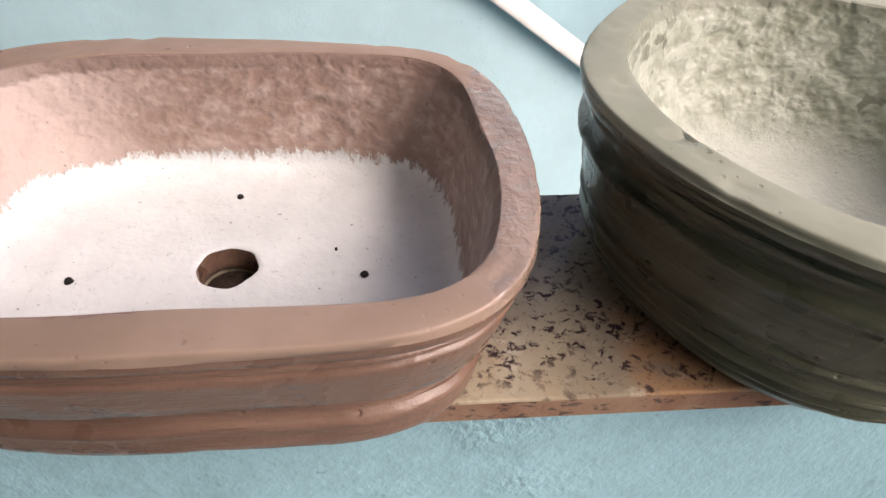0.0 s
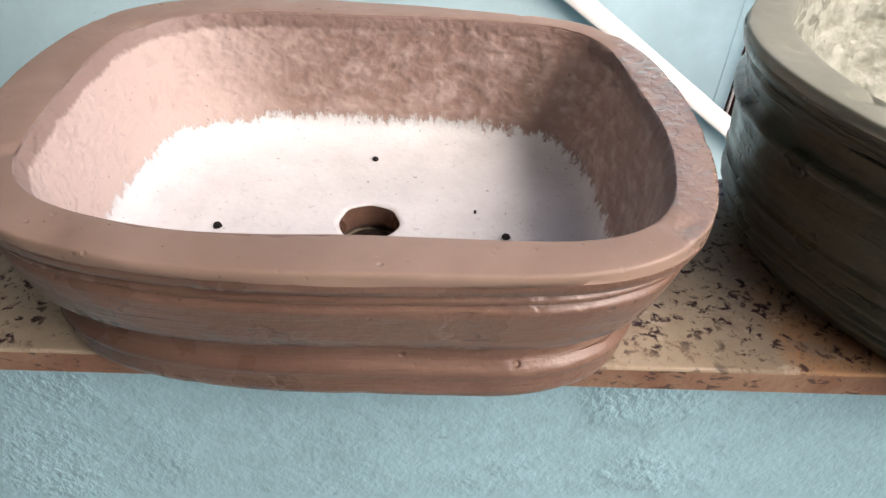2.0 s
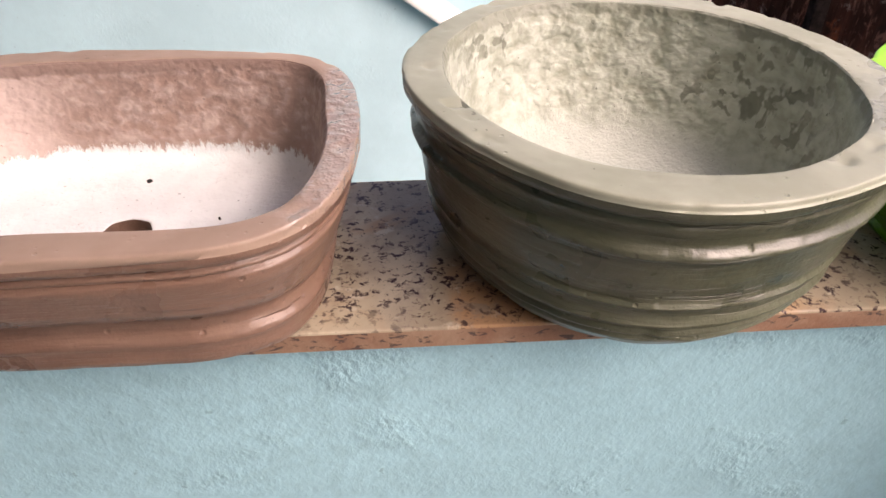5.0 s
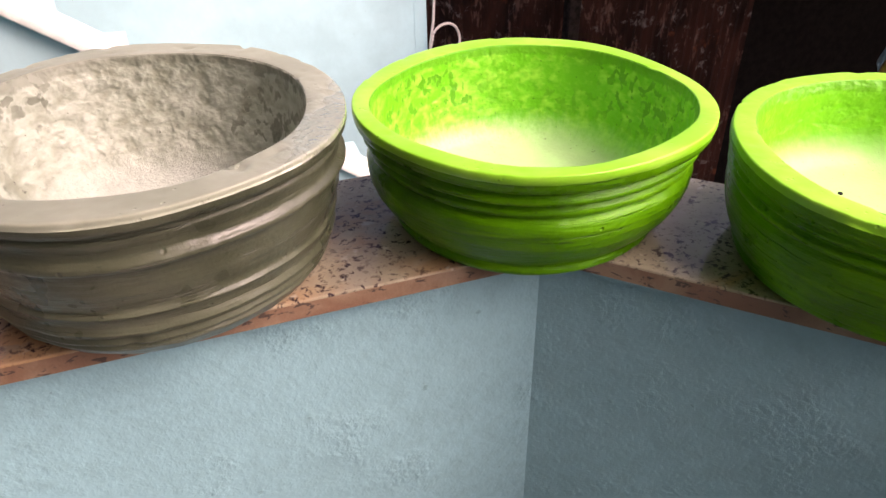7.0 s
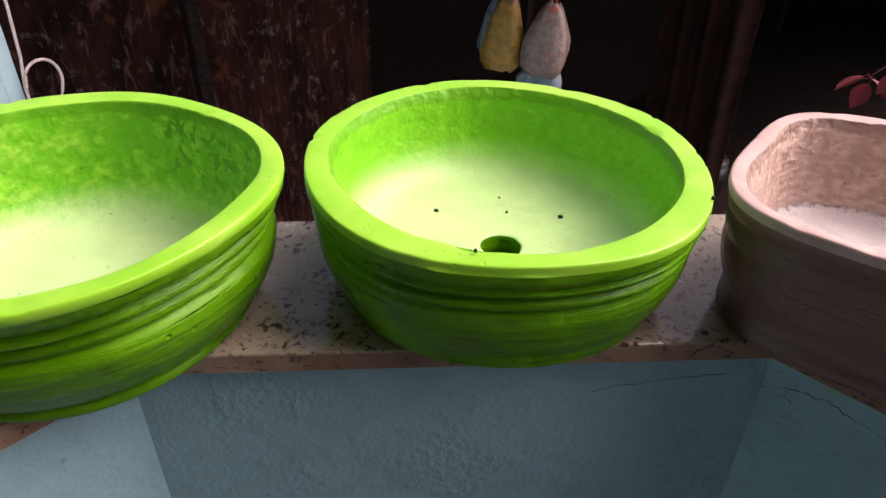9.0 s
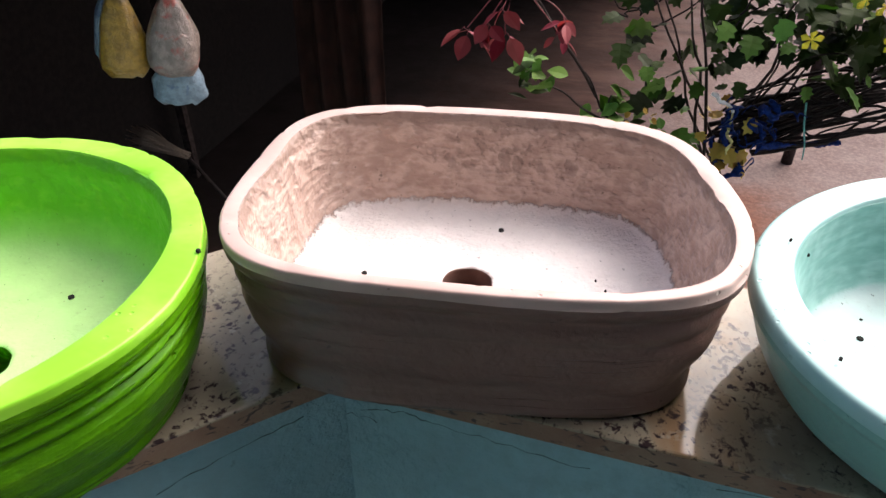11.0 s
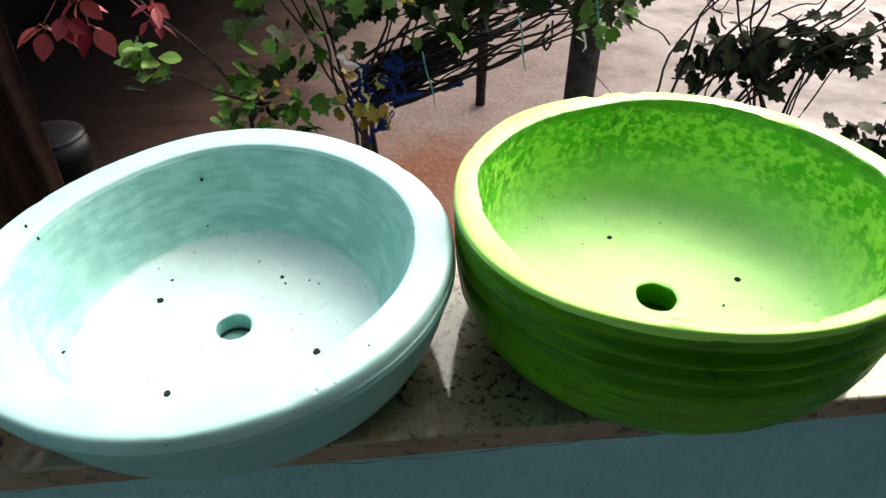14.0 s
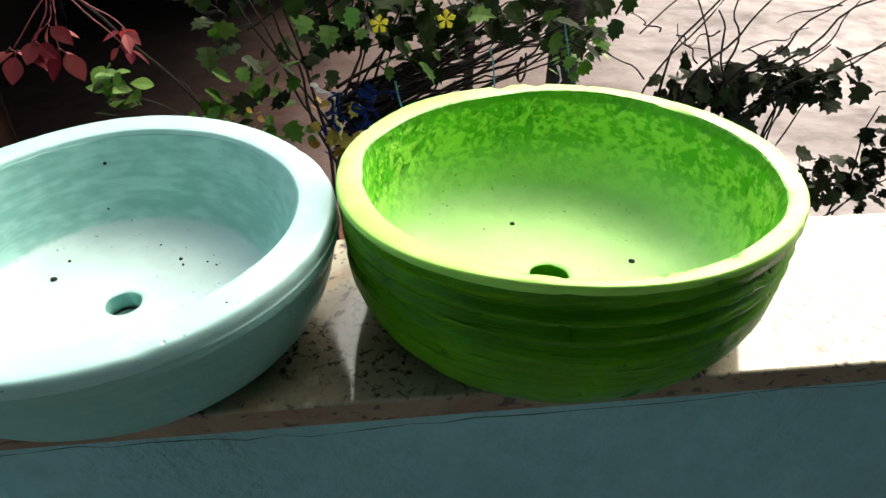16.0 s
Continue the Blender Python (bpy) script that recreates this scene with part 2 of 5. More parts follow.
def ground_mat():
    """Worn pale concrete of a yard one storey down, browner and then near black towards the shed, whose shade is put
    into the colour; red soil by the vine.
    """
    m = Nodes("yard_concrete", 0.85, spec=0.15)
    n = m.t.nodes.new("ShaderNodeSeparateXYZ")
    m.put(n.inputs[0], m.tc)
    px, py = n.outputs[0], n.outputs[1]
    big, mid, fine = m.noise(0.23, 6, 0.65), m.noise(1.5, 6, 0.65), m.noise(17, 5, 0.65)
    wet = m.noise(0.5, 5, 0.65, 0.6, m.stretch(1.0, 0.45, 1.0))
    c = m.mix(m.ramp(big, 0.35, 0.65), (0.31, 0.262, 0.25), (0.43, 0.375, 0.36))
    c = m.mix(m.ramp(mid, 0.40, 0.75, 0, 0.55), c, (0.13, 0.10, 0.09))
    c = m.mix(m.ramp(wet, 0.50, 0.68, 0, 0.55), c, (0.10, 0.078, 0.072))
    c = m.mix(m.ramp(fine, 0.55, 0.8, 0, 0.22), c, (0.075, 0.056, 0.05))
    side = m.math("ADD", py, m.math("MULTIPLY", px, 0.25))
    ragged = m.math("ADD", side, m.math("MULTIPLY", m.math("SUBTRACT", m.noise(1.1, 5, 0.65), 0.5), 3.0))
    browner = m.mix(m.ramp(fine, 0.35, 0.7), (0.10, 0.068, 0.06), (0.17, 0.122, 0.11))
    c = m.mix(m.ramp(ragged, -6.5, -0.4, 0, 0.9), c, browner)
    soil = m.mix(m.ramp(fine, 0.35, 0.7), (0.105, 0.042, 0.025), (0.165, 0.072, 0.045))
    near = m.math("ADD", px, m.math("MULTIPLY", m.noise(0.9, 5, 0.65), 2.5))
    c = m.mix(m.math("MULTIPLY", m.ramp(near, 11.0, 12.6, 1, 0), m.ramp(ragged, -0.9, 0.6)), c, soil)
    # Brown to near black under the shed roof: its shade, mixed into the colour.
    shed_shade = m.mix(m.ramp(m.noise(1.2, 6, 0.7, 0.4, m.stretch(1.0, 0.3, 1.0)), 0.35, 0.7), (0.040, 0.020, 0.0155), (0.085, 0.046, 0.037))
    c = m.mix(m.ramp(ragged, 1.0, 4.2), c, shed_shade)
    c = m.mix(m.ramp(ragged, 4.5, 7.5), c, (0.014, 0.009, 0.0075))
    m.colour(c)
    m.rough(m.ramp(mid, 0.35, 0.7, 0.75, 0.95))
    m.bump(m.math("ADD", m.math("MULTIPLY", mid, 2.0), m.math("MULTIPLY", fine, 0.4)), 0.008)
    return m.mat


def rusty_mat():
    m = Nodes("rusty_sheet_metal", 0.8, spec=0.2)
    v = m.stretch(1 / 1.6, 1 / 1.6, 0.22)
    c = m.mix(m.ramp(m.noise(4, 5, 0.6, 0.6, v), 0.35, 0.65), (0.018, 0.007, 0.005), (0.065, 0.023, 0.015))
    c = m.mix(m.ramp(m.noise(16, 5, 0.7, 0.5, v), 0.55, 0.66, 0, 0.9), c, (0.17, 0.09, 0.07))
    c = m.mix(m.ramp(m.noise(5.6, 6, 0.75, 0.5), 0.57, 0.68, 0, 0.7), c, (0.26, 0.22, 0.20))
    c = m.mix(m.ramp(m.noise(3, 4, 0.6), 0.60, 0.70, 0, 0.6), c, (0.22, 0.07, 0.03))
    m.colour(c)
    m.bump(m.noise(22, 5), 0.006)
    return m.mat


M = {}
M["wall"] = wall_paint("pale_blue_wall_paint", (0.335, 0.58, 0.65), 0.3, 1.3)
M["house"] = wall_paint("blue_house_paint", (0.44, 0.63, 0.67), 0.06, 0.3)
M["granite"], M["edge"] = granite(), raw_edge()
M["ground"], M["rust"] = ground_mat(), rusty_mat()
M["white"] = plain("white_gloss_paint", (0.82, 0.80, 0.75), 0.4, 0.06, 30)
# Near black: the darkness inside the shed is put into this timber's colour.
M["shade_wood"] = plain("shade_dark_timber", (0.006, 0.0042, 0.0036), 0.8, 0.5, 14, 0.004)
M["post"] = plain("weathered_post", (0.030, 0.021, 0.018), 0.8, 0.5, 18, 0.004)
# Tone of the unseen floor sets how much light bounces onto the walls.
M["floor_tile"] = plain("porch_cement", (0.30, 0.285, 0.27), 0.6, 0.2, 6, 0.002)
M["ceiling"] = plain("added_ceiling_boards", (0.16, 0.12, 0.09), 0.8, 0.1, 3)
M["petiole"] = plain("crimson_petiole", (0.16, 0.02, 0.025), 0.6, 0.3, 60)
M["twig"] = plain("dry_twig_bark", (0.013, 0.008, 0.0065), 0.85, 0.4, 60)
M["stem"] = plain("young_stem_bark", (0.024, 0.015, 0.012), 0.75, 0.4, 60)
M["cord"] = plain("pink_white_cord", (0.70, 0.58, 0.54), 0.6, 0.15, 90)
M["blue_twine"] = plain("blue_plastic_twine", (0.003, 0.013, 0.075), 0.8, 0.5, 60)
M["teal_twine"] = plain("teal_plastic_twine", (0.06, 0.20, 0.185), 0.6, 0.3, 60)
M["yellow_tape"] = plain("faded_yellow_tape", (0.42, 0.34, 0.12), 0.6, 0.2, 60)
M["straw"] = plain("old_straw", (0.20, 0.15, 0.11), 0.8, 0.4, 90)
# Near-black brown carries the shed's shade on the sacking.
M["cloth"] = plain("shaded_brown_sacking", (0.017, 0.0065, 0.004), 0.9, 0.35, 7, 0.003)
M["pit"] = plain("pinhole_shadowed_cement", (0.02, 0.02, 0.018), 0.9, 0.3, 90)
M["bag_yellow"] = film("yellow_plastic_film", (0.29, 0.17, 0.02), (0.14, 0.08, 0.015))
M["bag_white"] = film("white_plastic_film_with_red_print", (0.22, 0.175, 0.145), (0.30, 0.055, 0.035))
M["bag_red"] = plain("red_tie_string", (0.35, 0.04, 0.035), 0.5, 0.25, 30)
M["bag_blue"] = film("pale_blue_plastic_film_with_navy_print", (0.17, 0.235, 0.28), (0.03, 0.07, 0.18))
# Near-black green: backlit shade is put into this leaf colour.
M["leaf_shaded"] = leaf_mat("shaded_vine_leaf_green", (0.010, 0.023, 0.002), (0.040, 0.066, 0.006), 0.6)
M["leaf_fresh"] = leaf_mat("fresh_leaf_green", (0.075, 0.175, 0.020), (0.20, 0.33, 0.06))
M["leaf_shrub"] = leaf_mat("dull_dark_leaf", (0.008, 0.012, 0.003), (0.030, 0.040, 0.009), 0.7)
M["leaf_red"] = leaf_mat("crimson_leaf", (0.22, 0.020, 0.036), (0.40, 0.10, 0.095))
M["leaf_yellow"] = leaf_mat("withered_yellow_leaf", (0.35, 0.20, 0.03), (0.45, 0.32, 0.06))
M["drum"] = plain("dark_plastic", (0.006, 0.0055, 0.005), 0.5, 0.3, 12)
M["drum_lid"] = plain("lit_lilac_plastic", (0.05, 0.042, 0.046), 0.4, 0.3, 8)
M["hole_shade"] = plain("drain_shade_brown", (0.045, 0.03, 0.022), 0.8, 0.5, 120, 0.002)
M["petal"] = plain("yellow_petal", (0.80, 0.58, 0.02), 0.5, 0.1, 50)
M["crack"] = plain("dark_crack", (0.14, 0.22, 0.235), 0.9, 0.2, 50)


# ---- mesh helpers ----
def mesh_of(name, bm, mats, smooth=True):
    me = bpy.data.meshes.new(name)
    bmesh.ops.recalc_face_normals(bm, faces=bm.faces)
    bm.to_mesh(me)
    bm.free()
    for m in mats if isinstance(mats, (list, tuple)) else [mats]:
        me.materials.append(m)
    if smooth:
        me.polygons.foreach_set("use_smooth", [True] * len(me.polygons))
    return me


def part(name, bm, mats, parent=None, label="", smooth=True):
    ob = new(name, mesh_of(name, bm, mats, smooth))
    if parent:
        ob.parent = parent
    return tagged(ob, label) if label else ob


def thing(name, at, label, category, group="", kind=""):
    ob = new(name)
    ob.empty_display_size = 0.05
    ob.location = at
    return tagged(ob, label, category, group, kind)


def prism(bm, pts, z0, z1, slot=0, side_slots=None):
    """An upright prism on the outline pts."""
    lo = [bm.verts.new((x, y, z0)) for x, y in pts]
    hi = [bm.verts.new((x, y, z1)) for x, y in pts]
    bm.faces.new(lo[::-1]).material_index = slot
    bm.faces.new(hi).material_index = slot
    n = len(pts)
    for k in range(n):
        f = bm.faces.new((lo[k], lo[(k + 1) % n], hi[(k + 1) % n], hi[k]))
        f.material_index = side_slots[k] if side_slots else slot


def box(bm, x0, y0, z0, x1, y1, z1, slot=0):
    prism(bm, [(x0, y0), (x1, y0), (x1, y1), (x0, y1)], z0, z1, slot)


def tube(bm, pts, radii, sides=7, slot=0):
    """A tapering round stem along the points."""
    pts = [Vector(p) for p in pts]
    if not isinstance(radii, (list, tuple)):
        radii = [radii] * len(pts)
    rings = []
    for k, p in enumerate(pts):
        d = (pts[min(k + 1, len(pts) - 1)] - pts[max(k - 1, 0)]).normalized()
        a = d.orthogonal().normalized() if abs(d.z) > 0.9 else d.cross(Vector((0, 0, 1))).normalized()
        b = d.cross(a)
        rings.append([bm.verts.new(p + radii[k] * (a * math.cos(q) + b * math.sin(q)))
                      for q in [2 * math.pi * j / sides for j in range(sides)]])
    for r0, r1 in zip(rings, rings[1:]):
        for j in range(sides):
            bm.faces.new((r0[j], r0[(j + 1) % sides], r1[(j + 1) % sides], r1[j])).material_index = slot
    bm.faces.new(rings[0][::-1]).material_index = slot
    bm.faces.new(rings[-1]).material_index = slot


def wander(p0, p1, steps, amp, rng):
    p0, p1 = Vector(p0), Vector(p1)
    out = [p0]
    for k in range(1, steps):
        out.append(p0.lerp(p1, k / steps) + Vector([rng.uniform(-amp, amp) for _ in range(3)]))
    return out + [p1]


def chaikin(p, n=2):
    for _ in range(n):
        q = [p[0]]
        for a, b in zip(p, p[1:]):
            q += [tuple(x * 0.75 + y * 0.25 for x, y in zip(a, b)), tuple(x * 0.25 + y * 0.75 for x, y in zip(a, b))]
        p = q + [p[-1]]
    return p


# ---- pots ----
def crisp(rim, inner):
    """A flat rim with only lightly rounded edges between its outer and inner line."""
    top = max(p[3] for p in rim)
    o, i = rim[0], rim[-1]
    w = o[0] - i[0]
    at = lambda d, drop: tuple(a + (b - a) * d / w for a, b in zip(o[:3], i[:3])) + (top - drop,)
    return [at(0, 0.0032), at(0.0003, 0.0011), at(0.0010, 0.0003), at(0.0020, 0.0), at(w * 0.5, -0.0002), at(w - 0.0020, 0.0), at(w - 0.0005, 0.0004), at(w, 0.0013)]


def sway(wob, q):
    """How far a hand-formed outline swells at the angle q: pairs of millimetres for one to five waves round it."""
    return 0.001 * sum(wob[2 * k] * math.cos((k + 1) * q) + wob[2 * k + 1] * math.sin((k + 1) * q) for k in range(len(wob) // 2))


def pot_bmesh(outer, rim, inner, hole, shift, seed, segs=240, step=0.0036, lump=1.0, round_rim=False, wob=((), ()), lean=(0, 0), drift=(0, 0)):
    """A cast pot turned round its outline. Each profile row: half length, half width, squareness, height.
    outer runs up to the rim, inner down to the floor; hole: radius and floor height of the drain.
    wob: how the outer and the inner outline swell; lean: the slope of the rim along x and y; drift: how far the foot sits off the rim's middle."""
    top = max(p[3] for p in rim)
    rows = []
    foot, (hr, zf) = outer[0], hole
    under = [(hr * 1.02, hr * 1.02, 2, foot[3] + 0.004), (foot[0] * 0.93, foot[1] * 0.93, foot[2], foot[3] + 0.004), foot]
    skin = chaikin(outer, 1)
    rows += [(*under[0], 0, 0, 1.0), (*under[1], 0, 0, 0.0)]
    rows += [(*p, 0, 1, 0.0) for p in skin]
    lip_rows = chaikin(rim, 2) if round_rim else crisp(rim, inner)
    rows += [(*p, 1, 2, 0.0) for p in lip_rows]
    start = lip_rows[-1]
    for p in chaikin([start] + [q for q in inner[2:] if q[3] < start[3] - 0.001]):
        near = [q for q in skin if abs(q[3] - p[3]) < 0.006] or [min(skin, key=lambda q: abs(q[3] - p[3]))]
        rows.append((min(p[0], min(q[0] for q in near) - 0.005), min(p[1], min(q[1] for q in near) - 0.005), p[2], p[3], 2, 3, 0.0))
    rows += [(hr * 1.06, hr * 1.06, 2, zf, 2, 4, 1.0), (hr * 1.01, hr * 1.01, 2, zf - 0.0012, 2, 4, 1.0), (hr, hr, 2, zf - 0.004, 2, 4, 1.0), (hr * 0.97, hr * 0.97, 2, foot[3] + 0.004, 0, 0, 1.0)]
    fine = []
    for a, b in zip(rows, rows[1:]):
        d = math.hypot(max(abs(a[0] - b[0]), abs(a[1] - b[1])), a[3] - b[3])
        k = max(1, int(d / step))
        for j in range(k):
            u = j / k
            fine.append([x * (1 - u) + y * u for x, y in zip(a[:4], b[:4])] + [b[4], b[5], a[6] * (1 - u) + b[6] * u])
    off = Vector((seed * 3.7, seed * 1.3, seed * 2.1))
    swell = [(sway(wob[0], 2 * math.pi * k / segs), sway(wob[1], 2 * math.pi * k / segs)) for k in range(segs)]
    rings = []
    for a, b, n, z, slot, zone, wt in fine:
        ring = []
        for k in range(segs):
            q = 2 * math.pi * k / segs
            c, s = math.cos(q), math.sin(q)
            r = (abs(c) ** n + abs(s) ** n) ** (-1 / n)
            p = Vector((a * r * c + shift[0] * wt, b * r * s + shift[1] * wt, z))
            d = Vector((c, s, 0))
            if zone < 2:
                p += d * swell[k][0] * (0.35 + 0.65 * z / top) * (1 - wt)
            elif zone == 2:
                f = min(1.0, max(0.0, (rim[0][0] - a) / (rim[0][0] - rim[-1][0])))
                p += d * (swell[k][0] * (1 - f) + swell[k][1] * f)
            elif zone == 3:
                p += d * swell[k][1] * min(1.0, max(0.0, (z - zf) / (rim[-1][3] - zf))) ** 0.7
            if zone < 2:
                p += Vector((drift[0], drift[1], 0)) * (1 - min(1.0, z / top)) * (1 - wt)
            p.z += max(0.0, z / top) * (lean[0] * p.x + lean[1] * p.y) * (0 if zone == 4 else 1)
            if zone == 1:
                e = 2.2 * noise.noise(p * 9 + off) + 0.5 * noise.noise(Vector((c * 2.5, s * 2.5, z * 160)) + off) + 0.7 * noise.noise(p * 45 + off)
                p += d * e * 0.001 * lump
                p -= d * 0.0035 * lump * max(0.0, noise.noise(p * 62 + off * 3) - 0.42)
            elif zone == 2:
                p += d * 0.0009 * lump * noise.noise(p * 7 + off) + Vector((0, 0, 0.0013 * lump * noise.noise(p * 12 + off)))
                p += d * (0.0021 if a < 0.955 * rim[0][0] else 0.0004) * lump * noise.noise(d * 2.6 + off * 2)
                chip = max(0.0, noise.noise(p * 42 + off) - 0.34) + 0.7 * max(0.0, noise.noise(p * 85 + off) - 0.38)
                p.z -= 0.0055 * lump * chip
                p -= d * 0.0045 * lump * chip * (1 if a > 0.93 * rim[0][0] else -1)
            elif zone == 3:
                t = p.xyz
                t.z *= 0.5
                e = 1.7 * noise.noise(p * 11 + off) + 1.1 * noise.noise(t * 42 + off) + 0.7 * noise.noise(t * 95 + off)
                w = max(0.0, min(1.0, (z - zf) / 0.02))
                p += d * e * 0.001 * lump * w * max(0.0, min(1.0, (rim[-1][3] - z) / 0.016))
                p += d * 0.0021 * lump * noise.noise(d * 2.6 + off * 2) * max(0.0, 1 - (rim[-1][3] - z) / 0.03)
                p.z += (1 - w) * 0.0012 * lump * noise.noise(p * 30 + off)
            elif zone == 4:
                p += d * 0.0018 * noise.noise(p * 75 + off)
            ring.append(p)
        rings.append((ring, slot))
    lip = [k for k, (_, slot) in enumerate(rings) if slot == 1]
    first, last = lip[0] - 1, lip[-1]
    inset = lambda k, other, dz: [p.lerp(q, 0.2) - Vector((0, 0, dz)) for p, q in zip(rings[k][0], rings[other][0])]
    body = rings[:first + 1] + [(inset(first, last, 0.003), 0), (inset(last, first, 0.006), 0), rings[last]] + rings[last + 1:]
    band = rings[first:last + 1] + [(inset(last, first, 0.004), 1), (inset(first, last, 0.001), 1)]
    return weave(body, segs, False, (first, first + 3)), weave(band, segs, True, (0, last - first))


def weave(rings, segs, one, folds):
    """Skin over closed rings of points, each with its material slot; the surface turns sharply at the rings in folds."""
    bm = bmesh.new()
    vs = [([bm.verts.new(p) for p in ring], slot) for ring, slot in rings]
    for k in range(len(vs)):
        (r0, _), (r1, slot) = vs[k], vs[(k + 1) % len(vs)]
        for j in range(segs):
            bm.faces.new((r0[j], r0[(j + 1) % segs], r1[(j + 1) % segs], r1[j])).material_index = 0 if one else (1 if slot == 2 else 0)
    for k in folds:
        r = vs[k][0]
        for j in range(segs):
            bm.edges.get((r[j], r[(j + 1) % segs])).smooth = False
    return bm


def pinhole(parent, at, r, rng, facing=(0, 0, 1)):
    """A small drain or nail hole: a slightly raised ragged disc, dark to stand for the shade inside."""
    bm = bmesh.new()
    n = 10
    prev = None
    for rr, h in ((r * 1.1, -0.001), (r * 1.0, 0.0012), (r * 0.7, 0.0014), (r * 0.3, 0.0013)):
        ring = [bm.verts.new((rr * math.cos(2 * math.pi * j / n) * rng.uniform(0.85, 1.15),
                              rr * math.sin(2 * math.pi * j / n) * rng.uniform(0.85, 1.15), h)) for j in range(n)]
        if prev:
            for j in range(n):
                bm.faces.new((prev[j], prev[(j + 1) % n], ring[(j + 1) % n], ring[j]))
        prev = ring
    bm.faces.new(prev)
    ob = part("drain_pinhole", bm, M["pit"], parent, "small drain pinhole, its shade put into the colour")
    ob.matrix_basis = Matrix.Translation(at) @ Vector(facing).to_track_quat("Z", "Y").to_matrix().to_4x4()
    return ob


TOP = 0.9           # the ledge's polished top


def pot(name, at, turn, outer, rim, inner, hole, mats, label, category, seed, pins=(), lump=1.0, group="", shift=(0, 0), round_rim=False, smeared=False, wob=((), ()), lean=(0, 0), drift=(0, 0)):
    ob = new(name)
    ob.empty_display_size = 0.05
    ob.matrix_world = pose(at[0], at[1], TOP, 0, 0, turn)
    tagged(ob, label, category, group)
    body, band = pot_bmesh(outer, rim, inner, hole, shift, seed, lump=lump, round_rim=round_rim, wob=wob, lean=lean, drift=drift)
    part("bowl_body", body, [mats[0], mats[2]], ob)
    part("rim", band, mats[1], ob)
    rng = random.Random(seed)
    bm = bmesh.new()
    ring = []
    for k in range(20):
        q = 2 * math.pi * k / 20
        ring.append((shift[0] + hole[0] * 0.95 * math.cos(q), shift[1] + hole[0] * 0.95 * math.sin(q)))
    prism(bm, ring, 0.0005, 0.003)
    bmesh.ops.bevel(bm, geom=list(bm.edges), offset=0.0008, segments=1, affect="EDGES")
    if smeared:
        part("drain_bottom", bm, mats[0], ob, "paint-smeared bottom of the drain hole")
    else:
        # Dark disc for the shade at the hole's bottom, put into its colour.
        part("drain_shade", bm, M["hole_shade"], ob, "dark disc painted in for the drain hole's shade")
    inv = ob.matrix_world.inverted()
    for x, y, r, *dz in pins:
        p = inv @ Vector((x, y, TOP))
        if not dz:
            pinhole(ob, (p.x, p.y, hole[1] + 0.0005), r * 0.72, rng)
        else:                              # on the rim, or on the inner wall facing the middle
            steep = Vector((-p.x, -p.y, 0)).normalized() * dz[1] + Vector((0, 0, 1)) if len(dz) > 1 else Vector((0, 0, 1))
            pinhole(ob, (p.x, p.y, dz[0]), r * 0.72, rng, steep)
    return ob


# ---- the parapet: three runs that turn 45 and 42 degrees round the porch ----
SLOPE = 0.056       # run C leans a little off the y axis


def line_c(k, y):
    return k + SLOPE * y


def meet(s, k):
    """Where the diagonal x + y = s meets run C's line x = k + SLOPE * y."""
    y = (s - k) / (1 + SLOPE)
    return (s - y, y)


WEST, SOUTH = -3.2, -2.2
GROUND, PORCH = -3.8, 0.0
f1, f2, f3 = (1.664 - 0.665, 0.665), meet(1.664, 1.3685), (line_c(1.3685, SOUTH), SOUTH)
b1, b2, b3 = (1.967 - 0.891, 0.891), meet(1.967, 1.584), (line_c(1.584, SOUTH), SOUTH)
runs = [[(WEST, 0.665), f1, b1, (WEST, 0.891)], [f1, f2, b2, b1], [f2, f3, b3, b2]]
for k, outline in enumerate(runs):
    bm = bmesh.new()
    prism(bm, outline, TOP - 0.02, TOP, 0, [1, 0, 1, 0])
    edges = [e for e in bm.edges if abs(e.verts[0].co.z - e.verts[1].co.z) < 1e-6 and e.verts[0].co.z > TOP - 0.001
             and {tuple(round(c, 4) for c in v.co.xy) for v in e.verts} in
             ({tuple(round(c, 4) for c in p) for p in outline[:2]}, {tuple(round(c, 4) for c in p) for p in outline[2:]})]
    bmesh.ops.bevel(bm, geom=edges, offset=0.0022, segments=2, affect="EDGES", profile=0.5)
    ob = part("granite_ledge", bm, [M["granite"], M["edge"]], smooth=False)
    tagged(ob, "polished beige granite slab with black specks on the parapet", "ledge", "granite slabs of the parapet", "structure")

g1, g2, g3 = (1.691 - 0.691, 0.691), meet(1.691, 1.391), (line_c(1.391, SOUTH), SOUTH)
h1, h2, h3 = (1.945 - 0.872, 0.872), meet(1.945, 1.564), (line_c(1.564, SOUTH), SOUTH)
low_walls = []
for letter, outline in zip("abc", ([(WEST, 0.691), g1, h1, (WEST, 0.872)], [g1, g2, h2, h1], [g2, g3, h3, h2])):
    bm = bmesh.new()
    prism(bm, outline, GROUND, TOP - 0.02)
    ob = part("wall_parapet_" + letter, bm, M["wall"], smooth=False)
    low_walls.append(tagged(ob, "low porch wall of roughly plastered pale blue paint", "wall", kind="structure"))

# hairline cracks just under the slab
rng = random.Random(5)


def crack(points, wall):
    bm = bmesh.new()
    fine = []
    for a, b in zip(points, points[1:]):
        for k in range(7):
            u = k / 7
            fine.append(Vector(a).lerp(Vector(b), u) + Vector((0, 0, rng.uniform(-0.0022, 0.0022))))
    tube(bm, fine, [rng.uniform(0.0001, 0.0007) for _ in fine], 5)
    part("crack", bm, M["crack"], wall, "thin dark crack in the plaster")


